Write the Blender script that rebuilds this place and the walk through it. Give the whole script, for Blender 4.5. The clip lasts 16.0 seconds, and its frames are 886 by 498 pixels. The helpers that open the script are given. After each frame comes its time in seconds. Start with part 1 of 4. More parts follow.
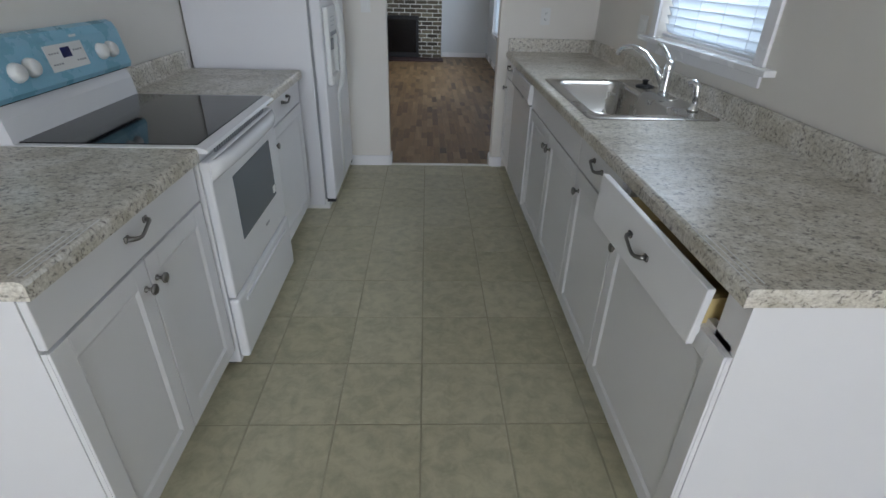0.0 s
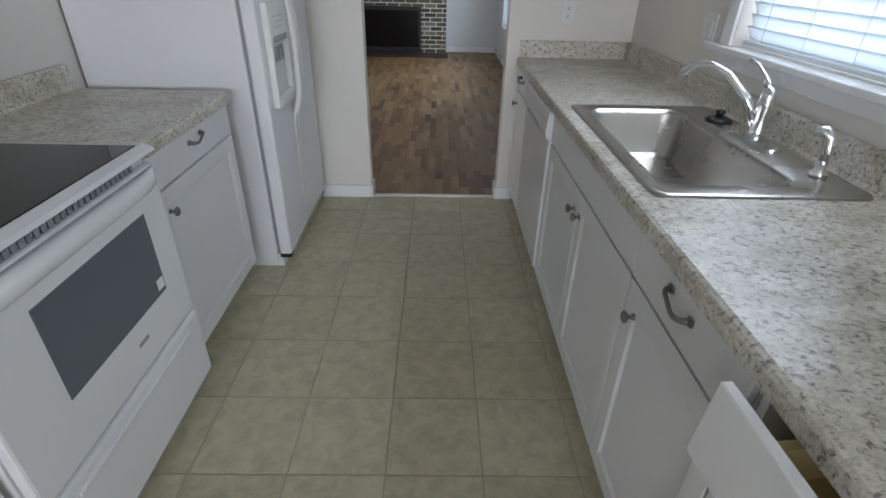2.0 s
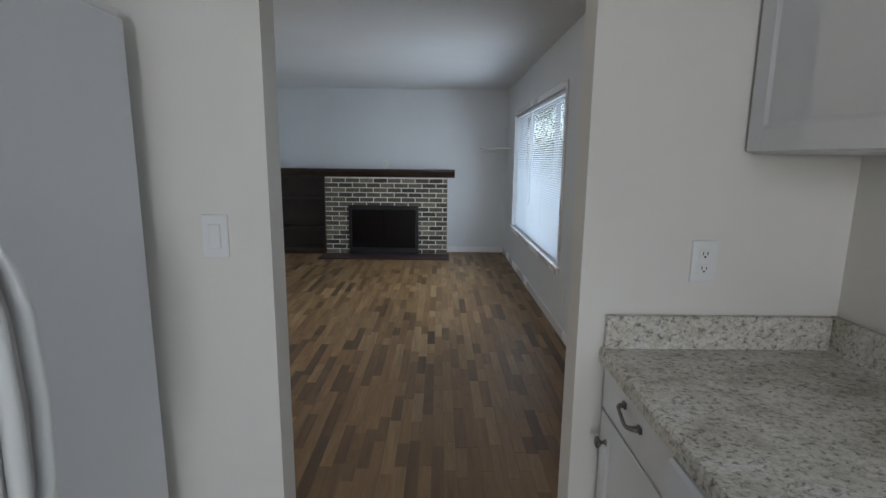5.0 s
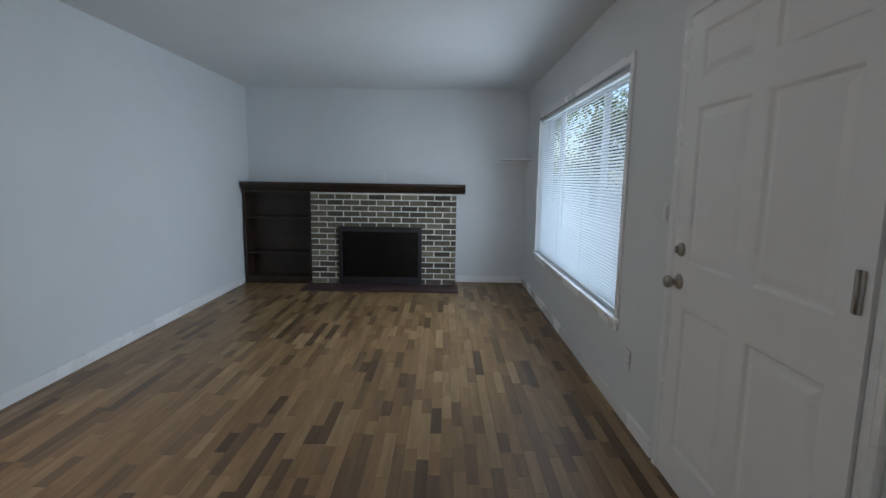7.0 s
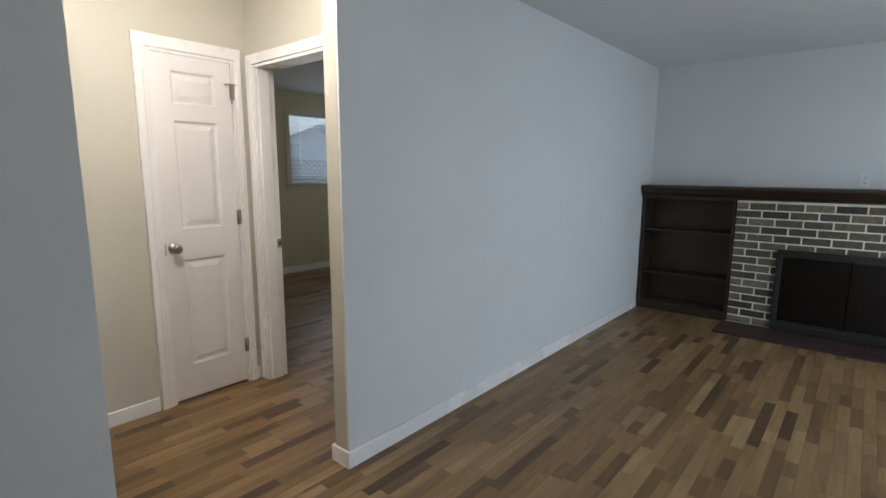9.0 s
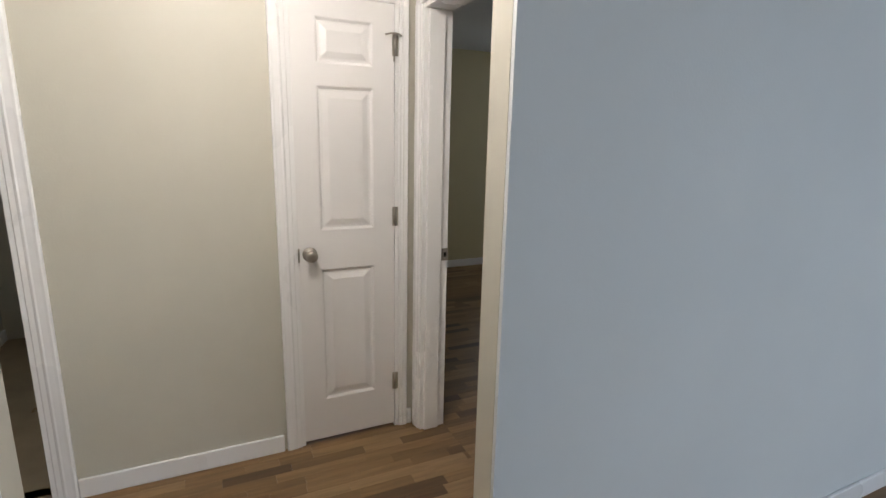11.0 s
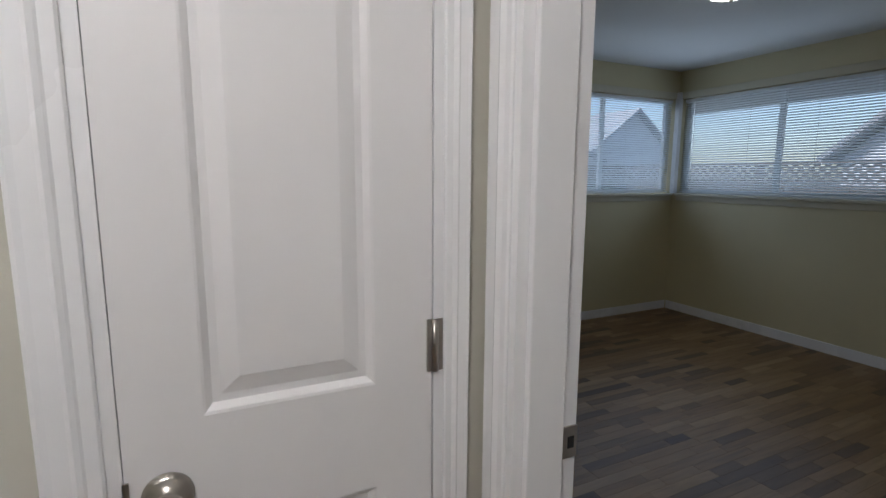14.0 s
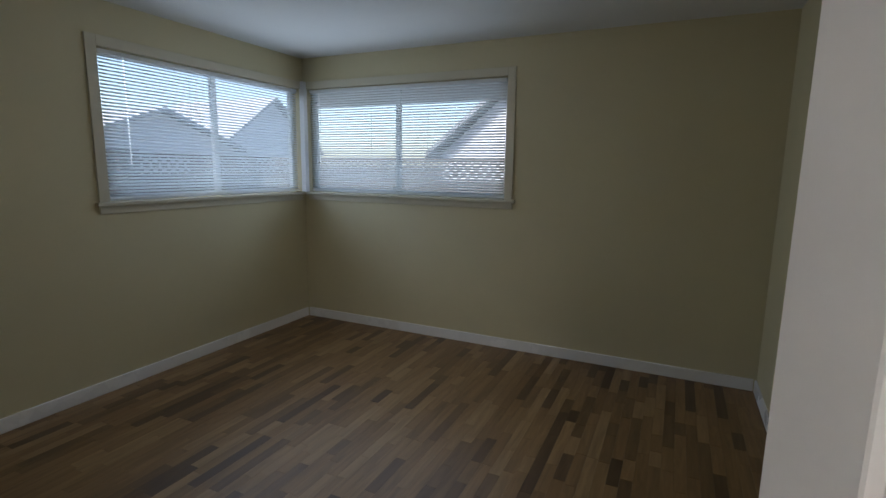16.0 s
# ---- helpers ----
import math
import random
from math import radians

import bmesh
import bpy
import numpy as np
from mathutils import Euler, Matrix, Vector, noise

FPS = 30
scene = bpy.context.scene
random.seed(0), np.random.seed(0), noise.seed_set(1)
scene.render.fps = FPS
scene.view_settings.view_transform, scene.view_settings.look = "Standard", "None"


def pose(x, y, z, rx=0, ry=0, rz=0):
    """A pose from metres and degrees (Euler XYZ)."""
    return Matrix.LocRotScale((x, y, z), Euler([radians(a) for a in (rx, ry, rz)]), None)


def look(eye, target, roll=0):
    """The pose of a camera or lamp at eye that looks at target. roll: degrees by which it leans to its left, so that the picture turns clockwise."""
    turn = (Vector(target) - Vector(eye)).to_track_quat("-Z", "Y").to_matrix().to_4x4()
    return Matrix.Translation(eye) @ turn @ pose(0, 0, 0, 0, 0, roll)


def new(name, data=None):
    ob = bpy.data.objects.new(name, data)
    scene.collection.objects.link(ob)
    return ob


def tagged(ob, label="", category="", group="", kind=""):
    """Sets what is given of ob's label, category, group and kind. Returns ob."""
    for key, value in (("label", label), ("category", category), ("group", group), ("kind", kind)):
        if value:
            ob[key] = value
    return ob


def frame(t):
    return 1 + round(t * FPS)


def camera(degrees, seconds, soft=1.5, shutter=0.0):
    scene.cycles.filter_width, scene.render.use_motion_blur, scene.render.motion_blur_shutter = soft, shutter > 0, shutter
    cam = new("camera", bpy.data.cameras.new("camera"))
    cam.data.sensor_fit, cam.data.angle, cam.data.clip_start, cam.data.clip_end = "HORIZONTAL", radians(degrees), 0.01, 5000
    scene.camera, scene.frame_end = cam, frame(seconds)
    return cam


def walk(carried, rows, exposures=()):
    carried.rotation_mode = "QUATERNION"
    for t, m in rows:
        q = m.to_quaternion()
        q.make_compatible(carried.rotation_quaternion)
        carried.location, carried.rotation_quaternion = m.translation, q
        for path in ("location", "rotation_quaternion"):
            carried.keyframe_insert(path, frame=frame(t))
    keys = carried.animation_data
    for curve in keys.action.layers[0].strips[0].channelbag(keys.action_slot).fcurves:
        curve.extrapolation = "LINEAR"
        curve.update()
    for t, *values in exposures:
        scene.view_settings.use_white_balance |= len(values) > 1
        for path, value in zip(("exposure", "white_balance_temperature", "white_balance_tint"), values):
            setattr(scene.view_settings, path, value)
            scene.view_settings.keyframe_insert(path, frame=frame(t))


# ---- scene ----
cam = camera(83.3, 16.0)
PATH = [
    (0, (0.3, 0.395, 1.413), (0.37, 2.145, 0.447), 1.5),
    (0.5, (0.307, 0.584, 1.416), (0.384, 2.319, 0.423), 1.7),
    (1, (0.31, 0.798, 1.398), (0.381, 2.452, 0.276), 1.8),
    (1.5, (0.417, 1.023, 1.405), (0.455, 2.652, 0.246), 1.3),
    (2, (0.435, 1.295, 1.394), (0.466, 3.026, 0.394), 1.3),
    (2.5, (0.428, 1.575, 1.414), (0.459, 3.41, 0.619), 1.0),
    (3, (0.464, 1.86, 1.405), (0.499, 3.777, 0.834), 0.7),
    (3.5, (0.476, 2.14, 1.419), (0.507, 4.086, 0.959), 0.8),
    (4, (0.428, 2.444, 1.437), (0.45, 4.398, 1.011), 0.7),
    (6.5, (0.493, 4.026, 1.361), (0.504, 6.007, 1.081), 0.6),
    (7, (0.426, 4.303, 1.341), (0.421, 6.283, 1.061), 0.9),
    (7.5, (0.308, 4.548, 1.364), (0.256, 6.527, 1.082), 0.9),
    (8, (0.062, 4.81, 1.398), (-0.392, 6.735, 1.1), 1.2),
    (8.5, (-0.095, 5.05, 1.411), (-1.09, 6.756, 1.098), 1.1),
    (9, (-0.328, 5.263, 1.411), (-1.608, 6.768, 1.098), 0.2),
    (9.2, (-0.41, 5.353, 1.406), (-1.765, 6.793, 1.098), 0.2),
    (11.5, (-1.398, 6.166, 1.481), (-3.267, 6.769, 1.098), 0.5),
    (12, (-1.681, 6.229, 1.396), (-3.618, 6.629, 1.099), 0.2),
    (12.5, (-1.981, 6.26, 1.397), (-3.924, 6.626, 1.096), 0.7),
    (13, (-2.244, 6.309, 1.39), (-4.198, 6.604, 1.085), 0.6),
    (13.5, (-2.486, 6.367, 1.398), (-4.408, 6.83, 1.092), 0.4),
    (14, (-2.652, 6.498, 1.393), (-4.429, 7.368, 1.101), 0.3),
    (14.5, (-2.747, 6.604, 1.432), (-4.321, 7.801, 1.132), 0.1),
    (15, (-2.887, 6.749, 1.443), (-4.137, 8.28, 1.138), 0.2),
    (15.5, (-3.003, 6.963, 1.467), (-3.934, 8.704, 1.145), 0.4),
    (16, (-3.053, 7.159, 1.469), (-3.892, 8.946, 1.146), 0.8),
]
EXPOSURES = [(0.0, 0.86, 6200, 13), (1.0, 1.1, 6250, 13), (2.0, 1.12, 6350, 14), (2.5, 1.08, 6400, 14), (3.5, 1.02, 6400, 14), (4.2, 1.02, 6400, 14), (6.5, 0.7, 6050, 10), (7.0, 0.9, 6100, 10), (7.5, 1.0, 6150, 10), (9.0, 1.05, 6450, 11),
             (11.5, 1.0, 6250, 12), (12.5, 0.85, 6000, 12), (13.5, 0.72, 5750, 12), (14.5, 0.78, 5750, 12), (15.0, 0.95, 5800, 12), (15.5, 1.3, 5950, 12), (16.0, 1.38, 6050, 12)]
walk(cam, [(t, look(eye, target, roll)) for t, eye, target, roll in PATH], EXPOSURES)

# ---- world, sun and lamps ----
world = bpy.data.worlds.new("sky")
scene.world = world
world.use_nodes = True
wn = world.node_tree
sky = wn.nodes.new("ShaderNodeTexSky")
sky.sky_type = "NISHITA"
sky.sun_disc = False
sky.sun_elevation, sky.sun_rotation = radians(52), radians(180)
wn.nodes["Background"].inputs["Strength"].default_value = 0.11
wn.links.new(sky.outputs[0], wn.nodes["Background"].inputs["Color"])

sun = new("sun", bpy.data.lights.new("sun", "SUN"))
sun.data.energy, sun.data.angle, sun.data.color = 3.2, radians(12), (1.0, 0.95, 0.88)
sun.matrix_world = look((0, 0, 20), (0.3, 12.0, 4.6))


def area_lamp(name, eye, target, w, h, watts, color):
    lamp = new(name, bpy.data.lights.new(name, "AREA"))
    lamp.data.shape, lamp.data.size, lamp.data.size_y = "RECTANGLE", w, h
    lamp.data.energy, lamp.data.color = watts, color
    lamp.matrix_world = look(eye, target)
    return lamp


# fill lamp added at an assumed, unseen opening behind the start of the walk
area_lamp("south_fill", (0.2, -4.46, 1.75), (0.2, 0, 1.1), 2.1, 1.1, 62, (0.86, 0.92, 1.0))
# daylight in the openings of the windows, falling inwards and down
def window_light(name, eye, target, w, h, watts, spread):
    lamp = area_lamp(name, eye, target, w, h, watts, (0.80, 0.91, 1.0))
    lamp.data.spread = radians(spread)
    return lamp


window_light("living_daylight", (1.44, 8.54, 1.27), (0.0, 8.54, 1.22), 2.6, 1.4, 11.5, 150)
window_light("living_daylight_on_blind", (1.53, 8.54, 1.27), (0.0, 8.54, 1.25), 2.6, 1.4, 12.5, 160)
window_light("kitchen_daylight_on_blind", (1.64, 2.85, 1.6), (0.9, 2.85, 1.6), 0.9, 0.85, 3.0, 160)
window_light("kitchen_daylight", (1.53, 2.85, 1.6), (0.9, 2.85, 1.1), 0.85, 0.4, 2.6, 140)
# fill lamp added at an invented opening to brighten the bathroom
window_light("bathroom_fill", (-5.53, 5.3, 1.65), (-4.5, 5.3, 1.2), 0.6, 0.6, 0.8, 150)
window_light("bedroom_daylight_on_blind", (-6.365, 10.0, 1.7), (-5.5, 10.0, 1.7), 1.7, 0.85, 1.6, 160)
window_light("bedroom_daylight_on_north_blind", (-5.28, 11.015, 1.7), (-5.28, 10.1, 1.7), 1.85, 0.85, 1.3, 160)
window_light("bedroom_daylight", (-6.27, 10.0, 1.68), (-5.5, 10.0, 1.75), 1.7, 0.5, 1.45, 150)
window_light("bedroom_daylight_north", (-5.3, 10.92, 1.68), (-5.3, 10.15, 1.75), 1.8, 0.5, 1.45, 150)
# warm lamp of the hall, and the bedroom's ceiling lamp
hall_lamp = new("hall_lamp", bpy.data.lights.new("hall_lamp", "POINT"))
hall_lamp.data.energy, hall_lamp.data.color, hall_lamp.data.shadow_soft_size = 18, (1.0, 0.92, 0.82), 0.12
hall_lamp.location = (-2.43, 6.1, 2.27)


# ---- materials ----
def mat(name, color, rough=0.5, metal=0.0, spec=0.5):
    m = bpy.data.materials.new(name)
    m.use_nodes = True
    b = m.node_tree.nodes["Principled BSDF"]
    b.inputs["Base Color"].default_value = (*color, 1)
    b.inputs["Roughness"].default_value = rough
    b.inputs["Metallic"].default_value = metal
    b.inputs["Specular IOR Level"].default_value = spec
    return m


def node(m, kind, **values):
    n = m.node_tree.nodes.new(kind)
    for key, value in values.items():
        n.inputs[key.replace("_", " ")].default_value = value
    return n


def link(m, a, b):
    m.node_tree.links.new(a, b)


def bsdf(m):
    return m.node_tree.nodes["Principled BSDF"]


def ramp(m, fac, stops):
    r = m.node_tree.nodes.new("ShaderNodeValToRGB")
    while len(r.color_ramp.elements) < len(stops):
        r.color_ramp.elements.new(0.5)
    for e, (p, c) in zip(r.color_ramp.elements, stops):
        e.position, e.color = p, (*c, 1)
    link(m, fac, r.inputs[0])
    return r


def bump(m, height, strength, distance=0.01):
    b = m.node_tree.nodes.new("ShaderNodeBump")
    b.inputs["Strength"].default_value, b.inputs["Distance"].default_value = strength, distance
    link(m, height, b.inputs["Height"])
    link(m, b.outputs[0], bsdf(m).inputs["Normal"])
    return b


def worn(name, color, rough=0.5, grain=180.0, strength=0.15, vary=0.06, metal=0.0, large=1.3):
    """A plain surface with fine relief and faint large stains."""
    m = mat(name, color, rough, metal)
    co = node(m, "ShaderNodeTexCoord")
    fine = node(m, "ShaderNodeTexNoise", Scale=grain, Detail=3.0)
    big = node(m, "ShaderNodeTexNoise", Scale=large, Detail=5.0, Roughness=0.6)
    for n in (fine, big):
        link(m, co.outputs["Object"], n.inputs["Vector"])
    lo = tuple(c * (1 - vary) for c in color)
    hi = tuple(min(1, c * (1 + vary)) for c in color)
    r = ramp(m, big.outputs["Fac"], [(0.3, lo), (0.7, hi)])
    link(m, r.outputs[0], bsdf(m).inputs["Base Color"])
    rr = node(m, "ShaderNodeMapRange")
    rr.inputs["To Min"].default_value, rr.inputs["To Max"].default_value = max(0.02, rough - 0.08), min(1, rough + 0.08)
    link(m, big.outputs["Fac"], rr.inputs["Value"])
    link(m, rr.outputs[0], bsdf(m).inputs["Roughness"])
    bump(m, fine.outputs["Fac"], strength, 0.002)
    return m


WHITE_WALL = worn("white_wall_paint", (0.69, 0.71, 0.72), 0.62, 140, 0.2, 0.03)
KITCHEN_WALL = worn("kitchen_wall_paint", (0.75, 0.72, 0.665), 0.6, 140, 0.2, 0.03)
BEDROOM_WALL = worn("pale_olive_wall_paint", (0.60, 0.54, 0.35), 0.5, 140, 0.2, 0.04)
# whitish bedroom window trim, with its dim warm shade put into the colour
SHADED_TRIM = worn("shaded_white_window_trim", (0.60, 0.56, 0.44), 0.4, 200, 0.05, 0.03)
CREAM_WALL = worn("cream_wall_paint", (0.57, 0.545, 0.47), 0.5, 140, 0.2, 0.04)
CEILING = worn("ceiling_paint", (0.74, 0.75, 0.755), 0.8, 70, 0.5, 0.03)
TRIM = worn("gloss_white_trim", (0.86, 0.855, 0.86), 0.27, 320, 0.02, 0.01)
DOOR_WHITE = worn("white_door_paint", (0.83, 0.815, 0.815), 0.3, 90, 0.06, 0.02)
CABINET = worn("white_cabinet_paint", (0.72, 0.715, 0.72), 0.32, 60, 0.05, 0.02)
ENAMEL = worn("white_enamel", (0.79, 0.79, 0.80), 0.2, 30, 0.02, 0.01)
FRIDGE_SKIN = worn("textured_white_fridge_skin", (0.76, 0.76, 0.78), 0.35, 420, 0.25, 0.01)
PLASTIC = mat("white_plastic", (0.76, 0.76, 0.74), 0.4)
GREY_PLASTIC = mat("grey_plastic", (0.28, 0.29, 0.3), 0.4)
BLUE_FILM = worn("blue_protective_film", (0.23, 0.47, 0.60), 0.28, 30, 0.12, 0.06, large=6)
BLACK = worn("black_metal", (0.012, 0.012, 0.013), 0.45, 200, 0.1, 0.2)
BLACK_GAP = mat("dark_gap", (0.01, 0.01, 0.01), 0.8)
GLASS_BLACK = mat("black_ceramic_glass", (0.006, 0.006, 0.008), 0.06)
OVEN_GLASS = mat("grey_oven_glass", (0.13, 0.15, 0.17), 0.18)
SCREEN = mat("blue_display", (0.01, 0.015, 0.09), 0.1)
CHROME = mat("chrome", (0.85, 0.86, 0.87), 0.08, 1.0)
NICKEL = worn("brushed_nickel", (0.42, 0.39, 0.35), 0.3, 200, 0.1, 0.1, 1.0)
PEWTER = worn("pewter", (0.24, 0.23, 0.22), 0.33, 200, 0.1, 0.15, 1.0)
DARK_WOOD = worn("dark_stained_wood", (0.03, 0.018, 0.011), 0.42, 60, 0.2, 0.35, large=7)
PINE = worn("pale_drawer_wood", (0.62, 0.48, 0.22), 0.5, 40, 0.1, 0.12, large=5)
MORTAR = worn("pale_mortar", (0.72, 0.70, 0.63), 0.9, 90, 0.6, 0.2, large=9)
SOOT = worn("soot", (0.01, 0.01, 0.01), 0.9, 60, 0.4, 0.3)
HEARTH = worn("dark_red_hearth_tile", (0.05, 0.026, 0.026), 0.5, 40, 0.2, 0.3, large=6)
GROUT = worn("grout", (0.38, 0.35, 0.25), 0.8, 90, 0.3, 0.12)
GAP_WOOD = mat("plank_gap", (0.11, 0.072, 0.038), 0.7)
VINYL = worn("white_window_vinyl", (0.72, 0.74, 0.75), 0.35, 50, 0.05, 0.02)
ALU = worn("aluminium_strip", (0.7, 0.68, 0.62), 0.3, 90, 0.1, 0.05, 1.0)
FENCE = worn("weathered_fence_wood", (0.19, 0.175, 0.16), 0.8, 30, 0.4, 0.25, large=4)
SIDING = worn("pale_siding", (0.68, 0.69, 0.71), 0.7, 40, 0.2, 0.08)
ROOFING = worn("grey_shingle", (0.36, 0.37, 0.39), 0.9, 30, 0.6, 0.2, large=5)
BARK = worn("bark", (0.09, 0.07, 0.05), 0.9, 30, 0.8, 0.3, large=6)
GROUND = worn("grey_drive", (0.12, 0.12, 0.112), 0.9, 30, 0.4, 0.15)


def slat_material():
    m = mat("white_blind_slat", (0.80, 0.82, 0.83), 0.4)
    t = node(m, "ShaderNodeBsdfTranslucent")
    t.inputs["Color"].default_value = (0.86, 0.9, 0.93, 1)
    mix = node(m, "ShaderNodeMixShader")
    mix.inputs[0].default_value = 0.68
    link(m, bsdf(m).outputs[0], mix.inputs[1])
    link(m, t.outputs[0], mix.inputs[2])
    link(m, mix.outputs[0], m.node_tree.nodes["Material Output"].inputs["Surface"])
    return m


def glass_material(name, rough=0.0):
    m = mat(name, (1, 1, 1), rough)
    bsdf(m).inputs["Transmission Weight"].default_value = 1.0
    bsdf(m).inputs["IOR"].default_value = 1.02
    return m


def laminate():
    m = mat("granite_laminate", (0.5, 0.48, 0.42), 0.3)
    co = node(m, "ShaderNodeTexCoord")
    big = node(m, "ShaderNodeTexNoise", Scale=9.0, Detail=6.0, Roughness=0.7, Distortion=0.6)
    fleck = node(m, "ShaderNodeTexNoise", Scale=88.0, Detail=4.0, Roughness=0.65, Distortion=0.5)
    fine = node(m, "ShaderNodeTexNoise", Scale=170.0, Detail=3.0, Roughness=0.7)
    stretch = node(m, "ShaderNodeMapping")
    stretch.inputs["Scale"].default_value = (0.8, 1.0, 1.0)
    stretch.inputs["Rotation"].default_value = (0, 0, 0.5)
    link(m, co.outputs["Object"], stretch.inputs["Vector"])
    for n in (big, fleck, fine):
        link(m, stretch.outputs[0], n.inputs["Vector"])
    base = ramp(m, big.outputs["Fac"], [(0.32, (0.48, 0.44, 0.35)), (0.5, (0.69, 0.655, 0.575)), (0.68, (0.82, 0.80, 0.75))])
    dark = ramp(m, fleck.outputs["Fac"], [(0.36, (0.17, 0.15, 0.15)), (0.44, (0.74, 0.72, 0.69)), (0.6, (1, 1, 1))])
    grit = ramp(m, fine.outputs["Fac"], [(0.3, (0.55, 0.52, 0.5)), (0.48, (1, 1, 1))])
    a = node(m, "ShaderNodeMixRGB")
    a.blend_type = "MULTIPLY"
    a.inputs[0].default_value = 0.85
    link(m, base.outputs[0], a.inputs[1])
    link(m, dark.outputs[0], a.inputs[2])
    b = node(m, "ShaderNodeMixRGB")
    b.blend_type = "MULTIPLY"
    b.inputs[0].default_value = 0.7
    link(m, a.outputs[0], b.inputs[1])
    link(m, grit.outputs[0], b.inputs[2])
    link(m, b.outputs[0], bsdf(m).inputs["Base Color"])
    bump(m, fine.outputs["Fac"], 0.05, 0.001)
    return m


def piece_material(name, stops, rough, stretch, scale, per_island, grain=0.35, relief=0.15):
    """Wood, brick or tile whose pieces differ at random."""
    m = mat(name, stops[0][1], rough)
    co = node(m, "ShaderNodeTexCoord")
    if per_island:
        rnd = node(m, "ShaderNodeNewGeometry").outputs["Random Per Island"]
    else:
        rnd = node(m, "ShaderNodeObjectInfo").outputs["Random"]
    shift = node(m, "ShaderNodeVectorMath")
    shift.operation = "SCALE"
    shift.inputs[0].default_value = (37.0, 53.0, 11.0)
    link(m, rnd, shift.inputs["Scale"])
    add = node(m, "ShaderNodeVectorMath")
    link(m, co.outputs["Object"], add.inputs[0])
    link(m, shift.outputs[0], add.inputs[1])
    mp = node(m, "ShaderNodeMapping")
    mp.inputs["Scale"].default_value = stretch
    link(m, add.outputs[0], mp.inputs["Vector"])
    grains = node(m, "ShaderNodeTexNoise", Scale=scale, Detail=6.0, Roughness=0.65, Distortion=0.4)
    link(m, mp.outputs[0], grains.inputs["Vector"])
    col = ramp(m, rnd, stops)
    g = ramp(m, grains.outputs["Fac"], [(0.3, (1 - grain,) * 3), (0.62, (1.0,) * 3)])
    mul = node(m, "ShaderNodeMixRGB")
    mul.blend_type = "MULTIPLY"
    mul.inputs[0].default_value = 1.0
    link(m, col.outputs[0], mul.inputs[1])
    link(m, g.outputs[0], mul.inputs[2])
    link(m, mul.outputs[0], bsdf(m).inputs["Base Color"])
    bump(m, grains.outputs["Fac"], relief, 0.003)
    return m


WOOD_STOPS = [(0.0, (0.09, 0.05, 0.023)), (0.12, (0.155, 0.088, 0.039)), (0.35, (0.235, 0.138, 0.058)), (0.8, (0.29, 0.178, 0.079)), (1.0, (0.36, 0.235, 0.115))]
PLANK_ONE = piece_material("oak_strip", WOOD_STOPS, 0.43, (6.0, 0.6, 6.0), 5.0, False)
PLANK_MANY = piece_material("oak_strips", WOOD_STOPS, 0.43, (6.0, 0.6, 6.0), 5.0, True)
TILE_STOPS = [(0.0, (0.485, 0.45, 0.305)), (0.5, (0.515, 0.48, 0.335)), (1.0, (0.545, 0.51, 0.36))]
TILE_ONE = piece_material("vinyl_tile", TILE_STOPS, 0.36, (1.0, 1.0, 1.0), 16.0, False, 0.3, 0.08)
TILE_MANY = piece_material("vinyl_tiles", TILE_STOPS, 0.36, (1.0, 1.0, 1.0), 16.0, True, 0.3, 0.08)
BRICK_STOPS = [(0.0, (0.055, 0.045, 0.032)), (0.4, (0.115, 0.095, 0.062)), (0.75, (0.18, 0.15, 0.10)), (1.0, (0.24, 0.205, 0.14))]
BRICK = piece_material("olive_brick", BRICK_STOPS, 0.75, (1.0, 1.0, 1.0), 30.0, False, 0.5, 0.7)
LEAF = piece_material("leaves", [(0.0, (0.04, 0.075, 0.02)), (0.5, (0.09, 0.13, 0.04)), (1.0, (0.16, 0.19, 0.07))], 0.6, (1, 1, 1), 3.0, True, 0.3, 0.1)
SLAT = slat_material()
PANE = glass_material("window_glass")
FROST = glass_material("clear_plastic", 0.3)
COUNTER = laminate()
STEEL = worn("brushed_steel", (0.50, 0.48, 0.45), 0.27, 260, 0.06, 0.05, 1.0)
GLOW = mat("lit_frosted_glass", (0.9, 0.85, 0.75), 0.4)
bsdf(GLOW).inputs["Emission Color"].default_value = (1.0, 0.9, 0.74, 1)
bsdf(GLOW).inputs["Emission Strength"].default_value = 4.5


# ---- mesh helpers ----
def box(bm, x0, x1, y0, y1, z0, z1, bev=0.0):
    g = bmesh.ops.create_cube(bm, size=1.0, matrix=Matrix.LocRotScale(((x0 + x1) / 2, (y0 + y1) / 2, (z0 + z1) / 2), None, (abs(x1 - x0), abs(y1 - y0), abs(z1 - z0))))
    if bev > 0:
        edges = list({e for v in g["verts"] for e in v.link_edges})
        bmesh.ops.bevel(bm, geom=edges, offset=bev, segments=2, profile=0.5, affect="EDGES")
    return bm


def boxes(*rows, bev=0.0):
    bm = bmesh.new()
    for r in rows:
        box(bm, *r, bev=bev)
    return bm


def lathe(bm, profile, m=Matrix(), seg=20):
    """Rings of (radius, height) turned about the local z axis."""
    rings = []
    for r, h in profile:
        rings.append([bm.verts.new(m @ Vector((max(r, 1e-4) * math.cos(2 * math.pi * i / seg), max(r, 1e-4) * math.sin(2 * math.pi * i / seg), h))) for i in range(seg)])
    for a, b in zip(rings, rings[1:]):
        for i in range(seg):
            f = bm.faces.new((a[i], a[(i + 1) % seg], b[(i + 1) % seg], b[i]))
            f.smooth = True
    bm.faces.new(list(reversed(rings[0])))
    bm.faces.new(rings[-1])
